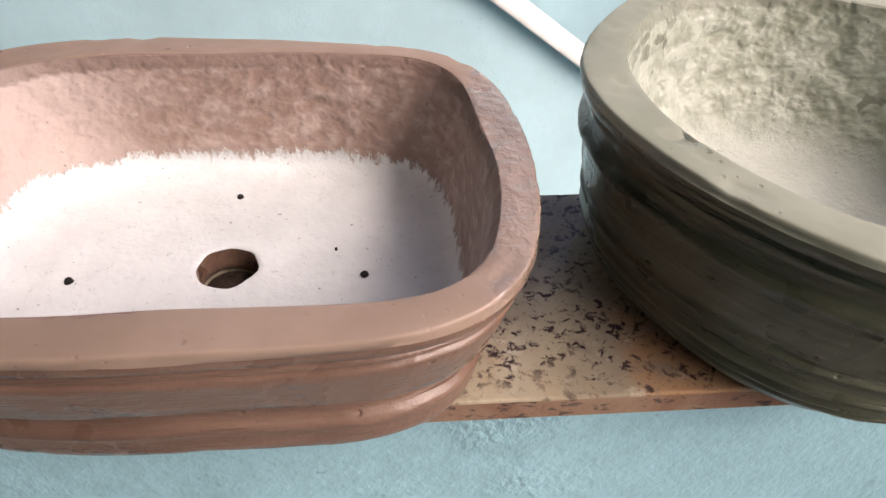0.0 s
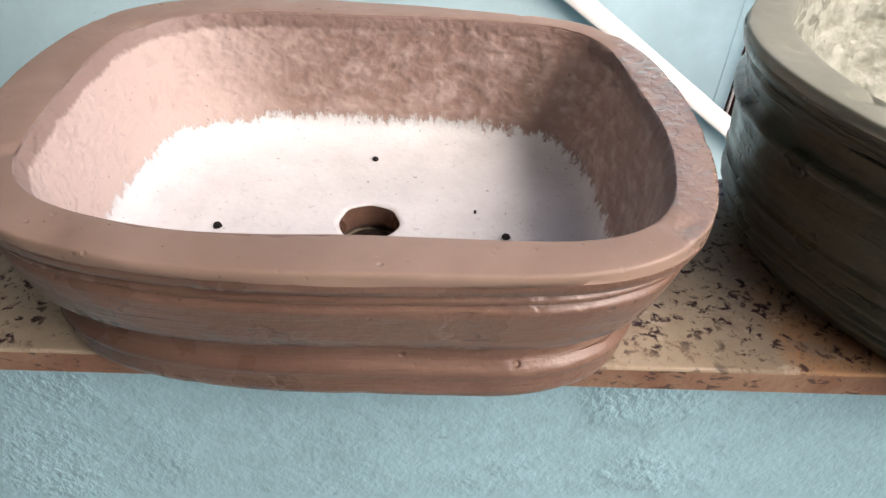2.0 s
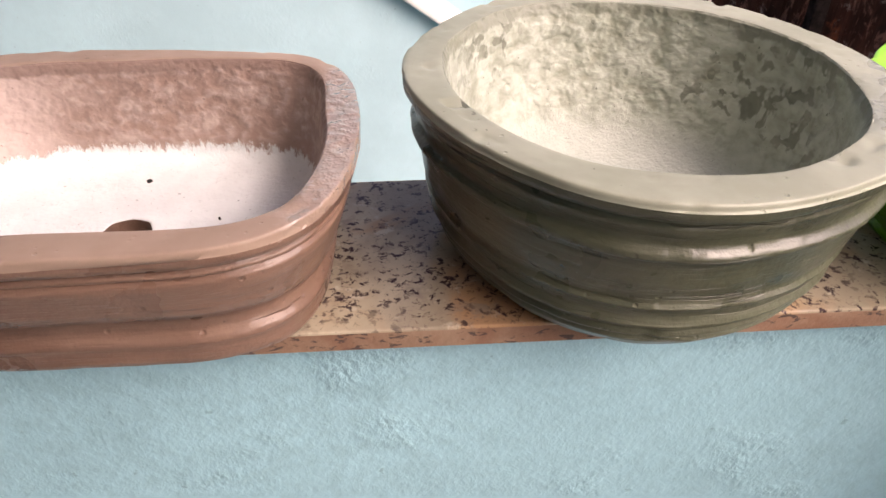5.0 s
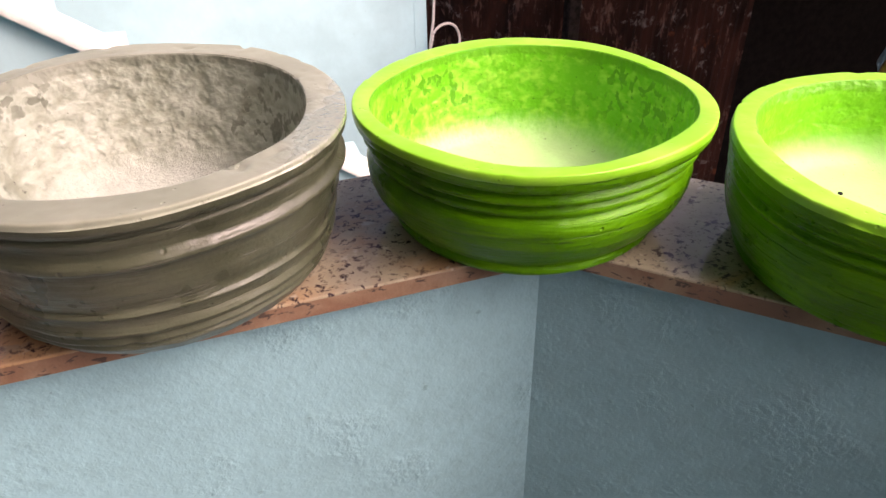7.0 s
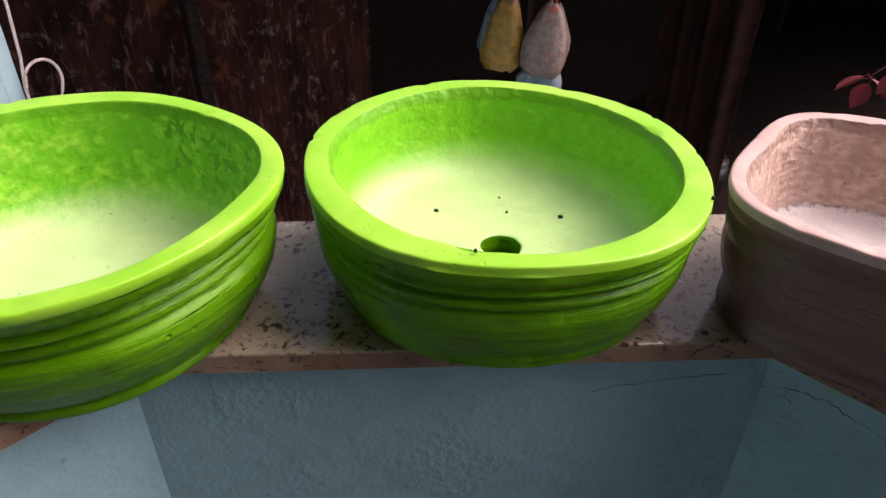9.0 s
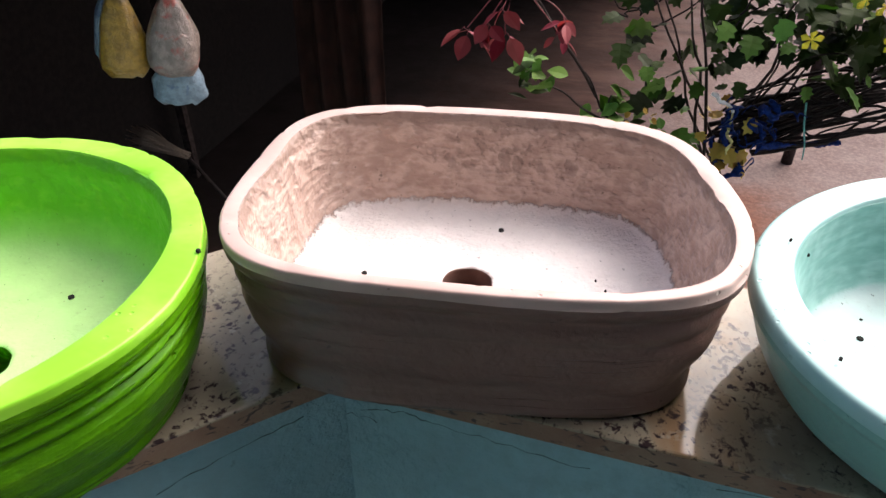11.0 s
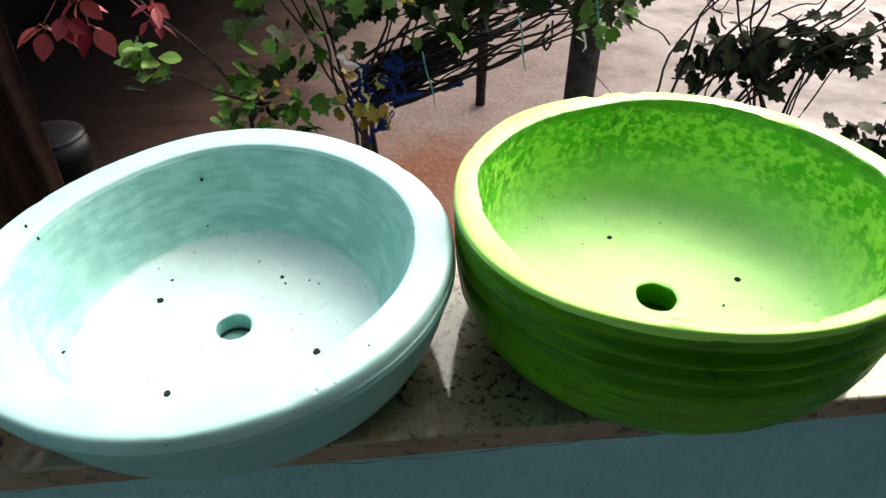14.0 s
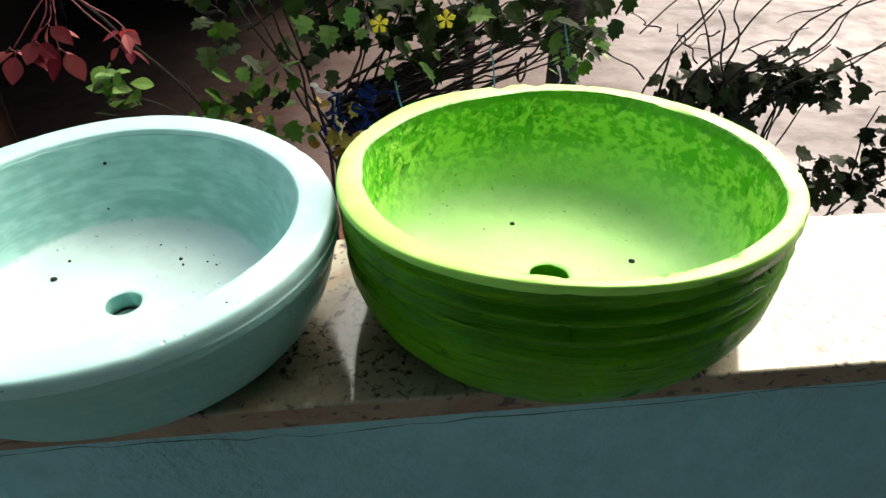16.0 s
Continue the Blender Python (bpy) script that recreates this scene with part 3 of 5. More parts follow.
def on_c(y, z):
    return (line_c(1.391, y), y, z)


def on_b(u, z):
    return (g1[0] + (g2[0] - g1[0]) * u, g1[1] + (g2[1] - g1[1]) * u, z)


crack([on_c(0.27, 0.835), on_c(0.235, 0.846), on_c(0.20, 0.842), on_c(0.15, 0.838), on_c(0.06, 0.832)], low_walls[2])
crack([on_c(0.29, 0.828), on_c(0.25, 0.827)], low_walls[2])
crack([on_c(-0.02, 0.848), on_c(-0.15, 0.852), on_c(-0.32, 0.845), on_c(-0.5, 0.849), on_c(-0.75, 0.853), on_c(-1.0, 0.850)], low_walls[2])
crack([on_b(0.72, 0.828), on_b(0.84, 0.838), on_b(0.95, 0.846)], low_walls[1])
crack([on_c(0.30, 0.86), on_c(0.297, 0.80), on_c(0.30, 0.74), on_c(0.299, 0.66)], low_walls[2])

# ---- unseen porch floor, ceiling and walls behind the camera, added to shape the light ----
bm = bmesh.new()
prism(bm, [(WEST, SOUTH), g3, g2, g1, (WEST, 0.691)], PORCH - 0.12, PORCH)
tagged(part("floor", bm, M["floor_tile"], smooth=False), "unseen grey cement porch floor toned for bounce light", "floor", kind="structure")
# Unseen ceiling, its outline set to keep sky light off the porch.
bm = bmesh.new()
prism(bm, [(WEST - 0.15, SOUTH - 0.15), (1.24, SOUTH - 0.15), (1.34, 0.24), (0.93, 0.64), (0.0, 0.70), (-0.12, 0.95), (-0.45, 2.05), (-0.6, 3.98), (WEST - 0.15, 3.98)], 2.55, 2.67)
tagged(part("ceiling", bm, M["ceiling"], smooth=False), "unseen brown porch ceiling added to block the sky", "ceiling", kind="structure")
# Two unseen walls, added to cut the light from south and west.
bm = bmesh.new()
box(bm, WEST, SOUTH - 0.15, GROUND, 1.42, SOUTH, 2.55)
tagged(part("wall_south_unseen", bm, M["wall"], smooth=False), "unseen pale blue wall added to close off stray light", "wall", kind="structure")
bm = bmesh.new()
box(bm, WEST - 0.15, SOUTH - 0.15, GROUND, WEST, 3.98, 2.55)
tagged(part("wall_west_unseen", bm, M["wall"], smooth=False), "unseen pale blue wall added to close off stray light", "wall", kind="structure")

# ---- yard ground, one sheet to the horizon ----
bm = bmesh.new()
bmesh.ops.create_grid(bm, x_segments=60, y_segments=60, size=1.0)
for v in bm.verts:
    q = Vector((v.co.x, v.co.y, 0))
    far = max(abs(v.co.x), abs(v.co.y))
    sc = 24 if far < 0.8 else 24 * (1 + (far - 0.8) * 600)
    v.co = Vector((4 + v.co.x * sc, v.co.y * sc, GROUND + 0.03 * noise.noise(q * 9)))
tagged(part("ground", bm, M["ground"]), "worn pale concrete yard with wet brown stains and painted shed shade", "ground", kind="structure")

# ---- neighbouring blue house with a rendered outside stair ----
house = thing("blue_house", (-0.6, 4.14, GROUND), "pale blue rendered neighbouring house wall", "house")
bm = bmesh.new()
box(bm, -6.0 + 0.6, -0.1, 0, 1.91 + 0.6, 0.12, 6.15)
part("wall", bm, M["house"], house, smooth=False)
bm = bmesh.new()
box(bm, 1.84 + 0.6, -0.104, 0, 1.914 + 0.6, 0.124, 6.154)
part("corner_strip", bm, M["house"], house, smooth=False)
stair = thing("outside_stair", (0.5, 2.185, GROUND), "pale blue rendered stair with a white sloping edge", "stair")
SZ = lambda x: 1.030 - 0.72 * x - GROUND      # top of the stair's cheek at world x


bm = bmesh.new()
cheek = [(-1.6, 0.0), (6.6, 0.0), (6.6, SZ(6.6) - 0.034), (-1.6, SZ(-1.6) - 0.034)]
v0 = [bm.verts.new((x - 0.5, 0.02, z)) for x, z in cheek]
v1 = [bm.verts.new((x - 0.5, 0.14, z)) for x, z in cheek]
bm.faces.new(v0)
bm.faces.new(v1[::-1])
for k in range(4):
    bm.faces.new((v0[k], v1[k], v1[(k + 1) % 4], v0[(k + 1) % 4]))
part("cheek_wall", bm, M["house"], stair, smooth=False)
bm = bmesh.new()
band = [(-1.6, SZ(-1.6) - 0.036), (6.6, SZ(6.6) - 0.036), (6.6, SZ(6.6)), (-1.6, SZ(-1.6))]
v0 = [bm.verts.new((x - 0.5, -0.015, z)) for x, z in band]
v1 = [bm.verts.new((x - 0.5, 0.155, z)) for x, z in band]
bm.faces.new(v0)
bm.faces.new(v1[::-1])
for k in range(4):
    bm.faces.new((v0[k], v1[k], v1[(k + 1) % 4], v0[(k + 1) % 4]))
bmesh.ops.bevel(bm, geom=list(bm.edges), offset=0.006, segments=2, affect="EDGES", profile=0.5)
part("sloping_coping", bm, M["white"], stair, "white painted sloping coping")
for k in range(32):
    x1 = 6.35 - 0.24 * k
    h = SZ(x1) - 0.34
    if h > 0.03:
        bm = bmesh.new()
        box(bm, x1 - 0.24 - 0.5, 0.145, 0, x1 - 0.5, 1.29, h)
        part("step", bm, M["house"], stair, smooth=False)

# ---- the dark shed with its rusty sheet wall ----
shed = thing("open_shed", (4.2, 4.2, GROUND), "dark open lean-to shed with a rusty sheet wall", "shed")
SX, SY = 4.2, 4.2
EAVES, SHEETS = 4.95, 9
for k in range(SHEETS):
    x0 = 2.41 + k * 0.42
    bm = bmesh.new()
    n = 18
    front = [[bm.verts.new((x0 + 0.415 * j / n - SX, 6.15 + 0.010 * math.cos(j * math.pi / 2) - SY, h)) for j in range(n + 1)] for h in (0, EAVES)]
    back = [[bm.verts.new(v.co + Vector((0, 0.004, 0))) for v in row] for row in front]
    for j in range(n):
        bm.faces.new((front[0][j], front[0][j + 1], front[1][j + 1], front[1][j]))
        bm.faces.new((back[0][j + 1], back[0][j], back[1][j], back[1][j + 1]))
        for h in (0, 1):
            bm.faces.new((front[h][j], front[h][j + 1], back[h][j + 1], back[h][j]))
    for j in (0, n):
        bm.faces.new((front[0][j], front[1][j], back[1][j], back[0][j]))
    part("metal_sheet", bm, M["rust"], shed, "rusty brown metal sheet", smooth=False)
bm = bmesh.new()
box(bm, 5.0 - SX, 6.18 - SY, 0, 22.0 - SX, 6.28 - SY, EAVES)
part("back_wall", bm, M["shade_wood"], shed, smooth=False)
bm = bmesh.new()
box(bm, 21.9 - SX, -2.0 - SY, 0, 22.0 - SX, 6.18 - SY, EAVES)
part("end_wall", bm, M["shade_wood"], shed, smooth=False)
# Unseen roof, added to keep light off the shed and the yard below.
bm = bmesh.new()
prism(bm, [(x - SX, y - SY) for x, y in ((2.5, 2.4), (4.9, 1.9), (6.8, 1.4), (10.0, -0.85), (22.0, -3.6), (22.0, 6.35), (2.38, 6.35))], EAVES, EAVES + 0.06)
part("unseen_roof", bm, M["shade_wood"], shed, smooth=False)
for x, y, w in ((3.9, 5.9, 0.06), (9.0, 5.95, 0.06), (20.0, 5.8, 0.07)):
    bm = bmesh.new()
    box(bm, x - w - SX, y - w - SY, 0, x + w - SX, y + w - SY, EAVES)
    bmesh.ops.bevel(bm, geom=list(bm.edges), offset=0.008, segments=1, affect="EDGES")
    part("post", bm, M["post"], shed, smooth=False)

# rope hanging down the corner of the blue house
rope = thing("rope", (1.955, 4.0, -0.175), "pinkish white rope with a loose loop on the house corner", "rope")
bm = bmesh.new()
tube(bm, [(0.022, 0, 2.4), (0.015, 0, 1.4), (0.004, 0, 0.59), (-0.012, 0, 0.35), (-0.035, 0, 0.21), (-0.033, 0, 0.06), (-0.035, 0, -0.24), (-0.035, 0, -0.64)], 0.008, 8)
part("strand", bm, M["cord"], rope)
bm = bmesh.new()
tube(bm, chaikin([(-0.035, -0.012, 0.20), (-0.012, -0.012, 0.30), (0.06, -0.014, 0.335), (0.123, -0.014, 0.31), (0.152, -0.012, 0.234), (0.133, -0.012, 0.152), (0.093, -0.012, 0.08), (0.035, -0.012, 0.0)]), 0.008, 8)
part("loop", bm, M["cord"], rope)


# ---- plastic bags hung in the shed ----
def bag_bmesh(w, d, h, seed, pinch=0.25):
    bm = bmesh.new()
    rows, cols = 16, 20
    rings = []
    for i in range(rows + 1):
        u = i / rows
        f = (pinch + (1 - pinch) * min(1, u * 1.9) ** 0.7) * (1 - max(0, u - 0.86) ** 1.2 * 3.2)
        ring = []
        for j in range(cols):
            q = 2 * math.pi * j / cols
            c, s = math.cos(q), math.sin(q)
            r = (abs(c) ** 2.6 + abs(s) ** 2.6) ** (-1 / 2.6)
            p = Vector((w * f * r * c, d * f * r * s, -h * u))
            crease = noise.noise(Vector((c * 2.2, s * 2.2, u * 3)) + Vector((seed, 0, 0))) * 0.16 + 0.08 * noise.noise(Vector((c * 6, s * 6, u * 2 + seed)))
            p.x *= 1 + crease
            p.y *= 1 + crease
            p.z += 0.03 * noise.noise(Vector((c * 2, s * 2, seed)))
            ring.append(bm.verts.new(p))
        rings.append(ring)
    for a, b in zip(rings, rings[1:]):
        for j in range(cols):
            bm.faces.new((a[j], a[(j + 1) % cols], b[(j + 1) % cols], b[j]))
    bm.faces.new(rings[-1])
    bm.faces.new(rings[0][::-1])
    return bm


def hung_bag(at, w, d, h, turn, mat, seed, label):
    ob = thing("plastic_bag", at, label, "bag", "bags hung in the shed")
    ob.rotation_euler = (0, radians(6), radians(turn))
    part("bag_body", bag_bmesh(w, d, h, seed), mat, ob)
    bm = bmesh.new()
    tube(bm, [(0, 0, -0.01), (0.01, 0, 0.2), (0, 0, EAVES + GROUND - at[2])], 0.006, 6)
    part("tie", bm, M["bag_red"], ob)


hung_bag((4.50, 2.905, 0.23), 0.13, 0.09, 0.48, -58, M["bag_yellow"], 1.0, "filled yellow plastic bag hung in the dark shed")
hung_bag((4.60, 2.635, 0.21), 0.145, 0.10, 0.46, -58, M["bag_white"], 2.0, "filled clear white plastic bag with a red print")
hung_bag((4.66, 2.71, -0.14), 0.15, 0.06, 0.34, -58, M["bag_blue"], 3.0, "limp pale blue plastic bag with a navy print")
hung_bag((4.64, 3.10, 0.16), 0.10, 0.05, 0.40, -58, M["bag_blue"], 4.0, "limp pale blue plastic bag behind a yellow one")

# brown sacking that hangs from the shed roof, and a straw broom stood head up before it
sack = thing("hanging_sack", (6.2, 2.27, EAVES + GROUND), "dull brown sacking hung in the dark shed", "cloth")
bm = bmesh.new()
cols, rows = 40, 10
grid = [[[bm.verts.new((0.05 * math.sin(j * 0.55 + 0.2 * i) + 0.03 * noise.noise(Vector((j * 0.3, i * 0.4, 2))) + d, -0.36 + 0.72 * j / cols, -3.3 * i / rows)) for j in range(cols + 1)] for i in range(rows + 1)] for d in (0, 0.006)]
for d, g in enumerate(grid):
    for i in range(rows):
        for j in range(cols):
            f = (g[i][j], g[i][j + 1], g[i + 1][j + 1], g[i + 1][j])
            bm.faces.new(f if d else f[::-1])
for i in range(rows):
    for j in (0, cols):
        bm.faces.new((grid[0][i][j], grid[0][i + 1][j], grid[1][i + 1][j], grid[1][i][j]))
for j in range(cols):
    for i in (0, rows):
        bm.faces.new((grid[0][i][j], grid[1][i][j], grid[1][i][j + 1], grid[0][i][j + 1]))
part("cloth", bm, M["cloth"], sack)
bm = bmesh.new()
tube(bm, [(0, -0.42, -0.012), (0, 0, -0.016), (0, 0.42, -0.012)], 0.014, 8)
part("rod", bm, M["post"], sack, "thin pole that the sacking hangs from")

broom = thing("broom", (7.2, 3.7, GROUND), "worn straw yard broom leaning head up in the shade", "broom")
bm = bmesh.new()
tube(bm, [(0, 0, 0.0), (-0.05, 0.50, 0.85), (-0.12, 0.92, 1.5)], 0.022, 8)
part("handle", bm, M["post"], broom)
rng = random.Random(23)
bm = bmesh.new()
for k in range(110):
    a = Vector((-0.12, 0.90, 1.49)) + Vector([rng.uniform(-0.03, 0.03) for _ in range(3)])
    b = Vector((-0.12 + rng.uniform(-0.12, 0.12), 1.50 + rng.uniform(-0.1, 0.08), 1.66 + rng.uniform(-0.12, 0.1)))
    tube(bm, wander(a, b, 3, 0.015, rng), [0.008, 0.008, 0.006, 0.004], 4)
part("bristles", bm, M["straw"], broom, "pale frayed straw bristles")


# ---- the seven cement pots ----
def oval_rows(rows, a, b, sq=2.0):
    """Rows of (share of the rim, height) on an oval of half axes a and b."""
    return [(a * r, b * r, sq, z) for r, z in rows]


# Outsides are coloured darker than rims of one paint, to carry the sides' shade.
pot("rectangular_planter", (0.1768, 0.7738), -1.9,
    [(0.1794, 0.1316, 3.9, 0), (0.1872, 0.1384, 3.9, 0.0019), (0.1901, 0.1412, 3.9, 0.0097), (0.189, 0.1402, 3.9, 0.0194),
     (0.1919, 0.1435, 3.9, 0.0252), (0.1909, 0.1425, 3.9, 0.0291), (0.185, 0.1371, 3.9, 0.033), (0.185, 0.137, 3.9, 0.0446),
     (0.1907, 0.1447, 3.9, 0.0533), (0.198, 0.1543, 3.85, 0.0601), (0.2032, 0.1594, 3.8, 0.0775), (0.207, 0.1635, 3.8, 0.0931),
     (0.2074, 0.164, 3.8, 0.0974), (0.2026, 0.1596, 3.8, 0.0998), (0.2074, 0.1644, 3.8, 0.1023), (0.2079, 0.1649, 3.8, 0.1057),
     (0.2035, 0.161, 3.8, 0.1081), (0.2098, 0.1672, 3.8, 0.111), (0.2133, 0.17, 3.8, 0.1153), (0.2133, 0.17, 3.8, 0.1214)],
    [(0.2133, 0.17, 3.82, 0.1217), (0.2123, 0.169, 3.84, 0.1261), (0.2091, 0.1656, 3.92, 0.1281), (0.1942, 0.1499, 4.28, 0.1281),
     (0.1859, 0.141, 4.48, 0.1276)],
    [(0.1859, 0.141, 4.48, 0.1276), (0.1826, 0.1387, 4.48, 0.1252), (0.1811, 0.1377, 4.48, 0.1181), (0.1774, 0.138, 4.3, 0.088),
     (0.175, 0.1342, 3.9, 0.048), (0.1711, 0.1303, 3.6, 0.032), (0.1594, 0.1196, 3.2, 0.0262), (0.0976, 0.0794, 2.4, 0.0245)],
    (0.0218, 0.0255),
    [glazed_outside("brown_oil_paint_shaded", (0.205, 0.127, 0.090), (0.125, 0.073, 0.051), (0.28, 0.187, 0.14), 0.33, 0.35),
     painted_rim("brown_rim_paint_lit", (0.305, 0.220, 0.167), (0.365, 0.270, 0.21), 0.45, 0.15, (1.0, 0.0, 0.195)),
     # Its west side is paler, part thin paint, part light put into the colour.
     daubed_inside("brown_daubed_inside", (0.31, 0.215, 0.175), (0.57, 0.47, 0.42), (0.82, 0.86, 0.85), 0.0255, 0.128, (0.42, 0.70), 0.75, 0.017, dabbed=0.35, soft=0.16, bump=0.0036, worn=(-1.0, 0.0, 0.08))],
    "brown painted rectangular cement bonsai planter on a granite ledge", "planter", 1,
    [(0.180, 0.863, 0.0035), (0.073, 0.767, 0.004), (0.284, 0.764, 0.0038), (0.019, 0.863, 0.002), (0.262, 0.793, 0.0014)],
    shift=(0.0056, 0.0039), wob=((-1.4, 1.3, 6.1, -3.2, 0.4, 1.1, 4, -1.5, -1.2, 0.3), (4.8, 1.1, 3.2, 0.2, -0.2, -0.4, 2, -3.2, -1, -0.4)), lean=(-0.0061, 0.0077), drift=(-0.0009, -0.0001))

pot("round_planter", (0.625, 0.7805), -60.5,
    oval_rows([(0.6944, 0), (0.7511, 0.0019), (0.7966, 0.0086), (0.8313, 0.0173), (0.8639, 0.0249), (0.8469, 0.0278), (0.8781, 0.0317),
               (0.8577, 0.0365), (0.8815, 0.0413), (0.9033, 0.0451), (0.8796, 0.0508), (0.9022, 0.0614), (0.9178, 0.0652), (0.8988, 0.0681),
               (0.9192, 0.0787), (0.9295, 0.0883), (0.9361, 0.1055), (0.9388, 0.1122), (0.9705, 0.1151), (0.9743, 0.1209), (0.9382, 0.1247),
               (0.9513, 0.1343), (0.9668, 0.142), (0.949, 0.1453), (0.9882, 0.1497), (1, 0.1545), (1, 0.1597)], 0.1998, 0.185),
    oval_rows([(1, 0.1597), (0.9924, 0.1631), (0.9685, 0.1645), (0.874, 0.1645), (0.8337, 0.1641)], 0.1998, 0.185),
    oval_rows([(1, 0.1641), (0.9816, 0.1626), (0.9735, 0.1536), (0.962, 0.1299), (0.9217, 0.0966), (0.8468, 0.0634), (0.7373, 0.0415),
               (0.576, 0.0349), (0.2535, 0.033)], 0.1666, 0.157),
    (0.018, 0.033),
    [glazed_outside("olive_oil_paint_shaded", (0.090, 0.097, 0.061), (0.044, 0.049, 0.029), (0.155, 0.160, 0.112), 0.34, 0.4),
     painted_rim("olive_rim_paint_lit", (0.262, 0.278, 0.212), (0.33, 0.348, 0.275), 0.45, 0.15, (0.8, 0.6, 0.175)),
     daubed_inside("olive_daubed_inside", (0.25, 0.270, 0.208), (0.435, 0.468, 0.40), (0.48, 0.515, 0.46), 0.033, 0.1645, (0.36, 0.62), 0.9, 0.02, coarse=58, bump=0.0055, rag=0.9, soft=0.9)],
    "olive grey painted oval cement planter with ridged sides", "planter", 2, lump=1.4,
    wob=((0.4, 0.3, -1.4, -1.6, -0.5, 1.9, -1.9, -1.3, -0.8, 2), (-0.1, -2.5, 0, -0.3, -1.4, 0.4, 0, -0.1, -0.2, -0.2)), lean=(-0.0068, -0.0059), drift=(-0.0057, 0.0014))

GREEN_OUT = (glazed_outside("green_oil_paint_shaded", (0.096, 0.315, 0.0005), (0.046, 0.175, 0.0005), (0.19, 0.45, 0.003), 0.36, 0.10, 2.0, 0.15),
             painted_rim("green_rim_paint_lit", (0.225, 0.59, 0.02), (0.33, 0.68, 0.06), 0.38, 0.2))
pot("round_planter", (0.9996, 0.7409), 40,
    oval_rows([(0.7048, 0), (0.7684, 0.002), (0.7987, 0.0071), (0.7982, 0.0112), (0.7796, 0.0147), (0.7993, 0.0193), (0.8608, 0.0305),
               (0.9201, 0.0508), (0.9418, 0.0691), (0.9428, 0.0813), (0.893, 0.0863), (0.9237, 0.0894), (0.9336, 0.0955), (0.8994, 0.099),
               (0.9304, 0.1026), (0.9556, 0.1051), (0.9574, 0.1107), (0.923, 0.1143), (0.9679, 0.1183), (0.994, 0.1229), (1, 0.1331)], 0.1763, 0.1794),
    oval_rows([(1, 0.1344), (0.9935, 0.1381), (0.9773, 0.1396), (0.9026, 0.1402), (0.8798, 0.1396)], 0.1763, 0.1794),
    oval_rows([(1, 0.1396), (0.9881, 0.137), (0.9822, 0.1268), (0.9733, 0.0979), (0.9318, 0.0604), (0.8546, 0.0346), (0.7359, 0.0271),
               (0.3561, 0.025)], 0.1551, 0.1602),
    (0.016, 0.025),
    [*GREEN_OUT, daubed_inside("green_daubed_inside", (0.115, 0.47, 0.006), (0.34, 0.68, 0.07), (0.56, 0.81, 0.38), 0.025, 0.140, (0.42, 0.66), 0.85, 0.022, bump=0.0022, rag=0.8, soft=0.9)],
    "bright green painted round cement bowl with grooved sides", "planter", 3, [(1.047, 0.837, 0.003)], lump=0.75, group="green bowls",
    wob=((0.3, 0.6, -0, 3, 0.1, 2.4, 0.2, 2.3, 0.9, -0.9), (-2.8, -3.8, 0.4, 0.1, 0.9, 1.8, -1.5, 2.6, 1.7, -0.7)), lean=(0.0059, -0.0041), drift=(0.0112, 0.0073))

pot("round_planter", (1.3063, 0.5284), 75,
    oval_rows([(0.76, 0), (0.82, 0.002), (0.855, 0.007), (0.848, 0.011), (0.868, 0.014), (0.863, 0.018), (0.895, 0.028), (0.935, 0.044),
               (0.958, 0.06), (0.962, 0.074), (0.945, 0.0785), (0.968, 0.0815), (0.974, 0.0865), (0.946, 0.09), (0.966, 0.093), (0.986, 0.0965),
               (0.966, 0.1005), (0.99, 0.105), (1, 0.1095), (1, 0.1175)], 0.1824, 0.1758),
    oval_rows([(1, 0.1183), (0.9942, 0.1216), (0.977, 0.1233), (0.9021, 0.1237), (0.8733, 0.1233)], 0.1824, 0.1758),
    oval_rows([(1, 0.1233), (0.9831, 0.1212), (0.9764, 0.1131), (0.973, 0.0876), (0.9392, 0.0621), (0.8649, 0.0409), (0.7432, 0.0332),
               (0.4054, 0.0315)], 0.1592, 0.1515),
    (0.0192, 0.0315),
    [*GREEN_OUT, daubed_inside("green_smooth_inside", (0.14, 0.50, 0.006), (0.26, 0.62, 0.03), (0.50, 0.78, 0.31), 0.0315, 0.1235, (0.48, 0.7), 0.7, 0.024, bump=0.0025, rag=0.25, soft=0.9, dabbed=0.25)],
    "bright green painted round cement bowl with a thick rim", "planter", 4,
    [(1.382, 0.507, 0.0035), (1.305, 0.608, 0.0035), (1.370, 0.577, 0.0018), (1.352, 0.553, 0.0016), (1.25, 0.54, 0.0012), (1.356, 0.355, 0.002, 0.1235), (1.168, 0.445, 0.0016, 0.1235)], lump=0.8, group="green bowls",
    shift=(-0.0115, 0.0045), wob=((0.1, -0.1, -0.7, -0.1, 0.9, -1.2, 1.1, 1.1, -0.8, -1), (0.9, 0.1, 0.7, -0.6, 0.9, 0.2, -0.9, -0.6, -0.3, 0.1)), lean=(0.0113, -0.0023), drift=(0.0021, 0.0038))

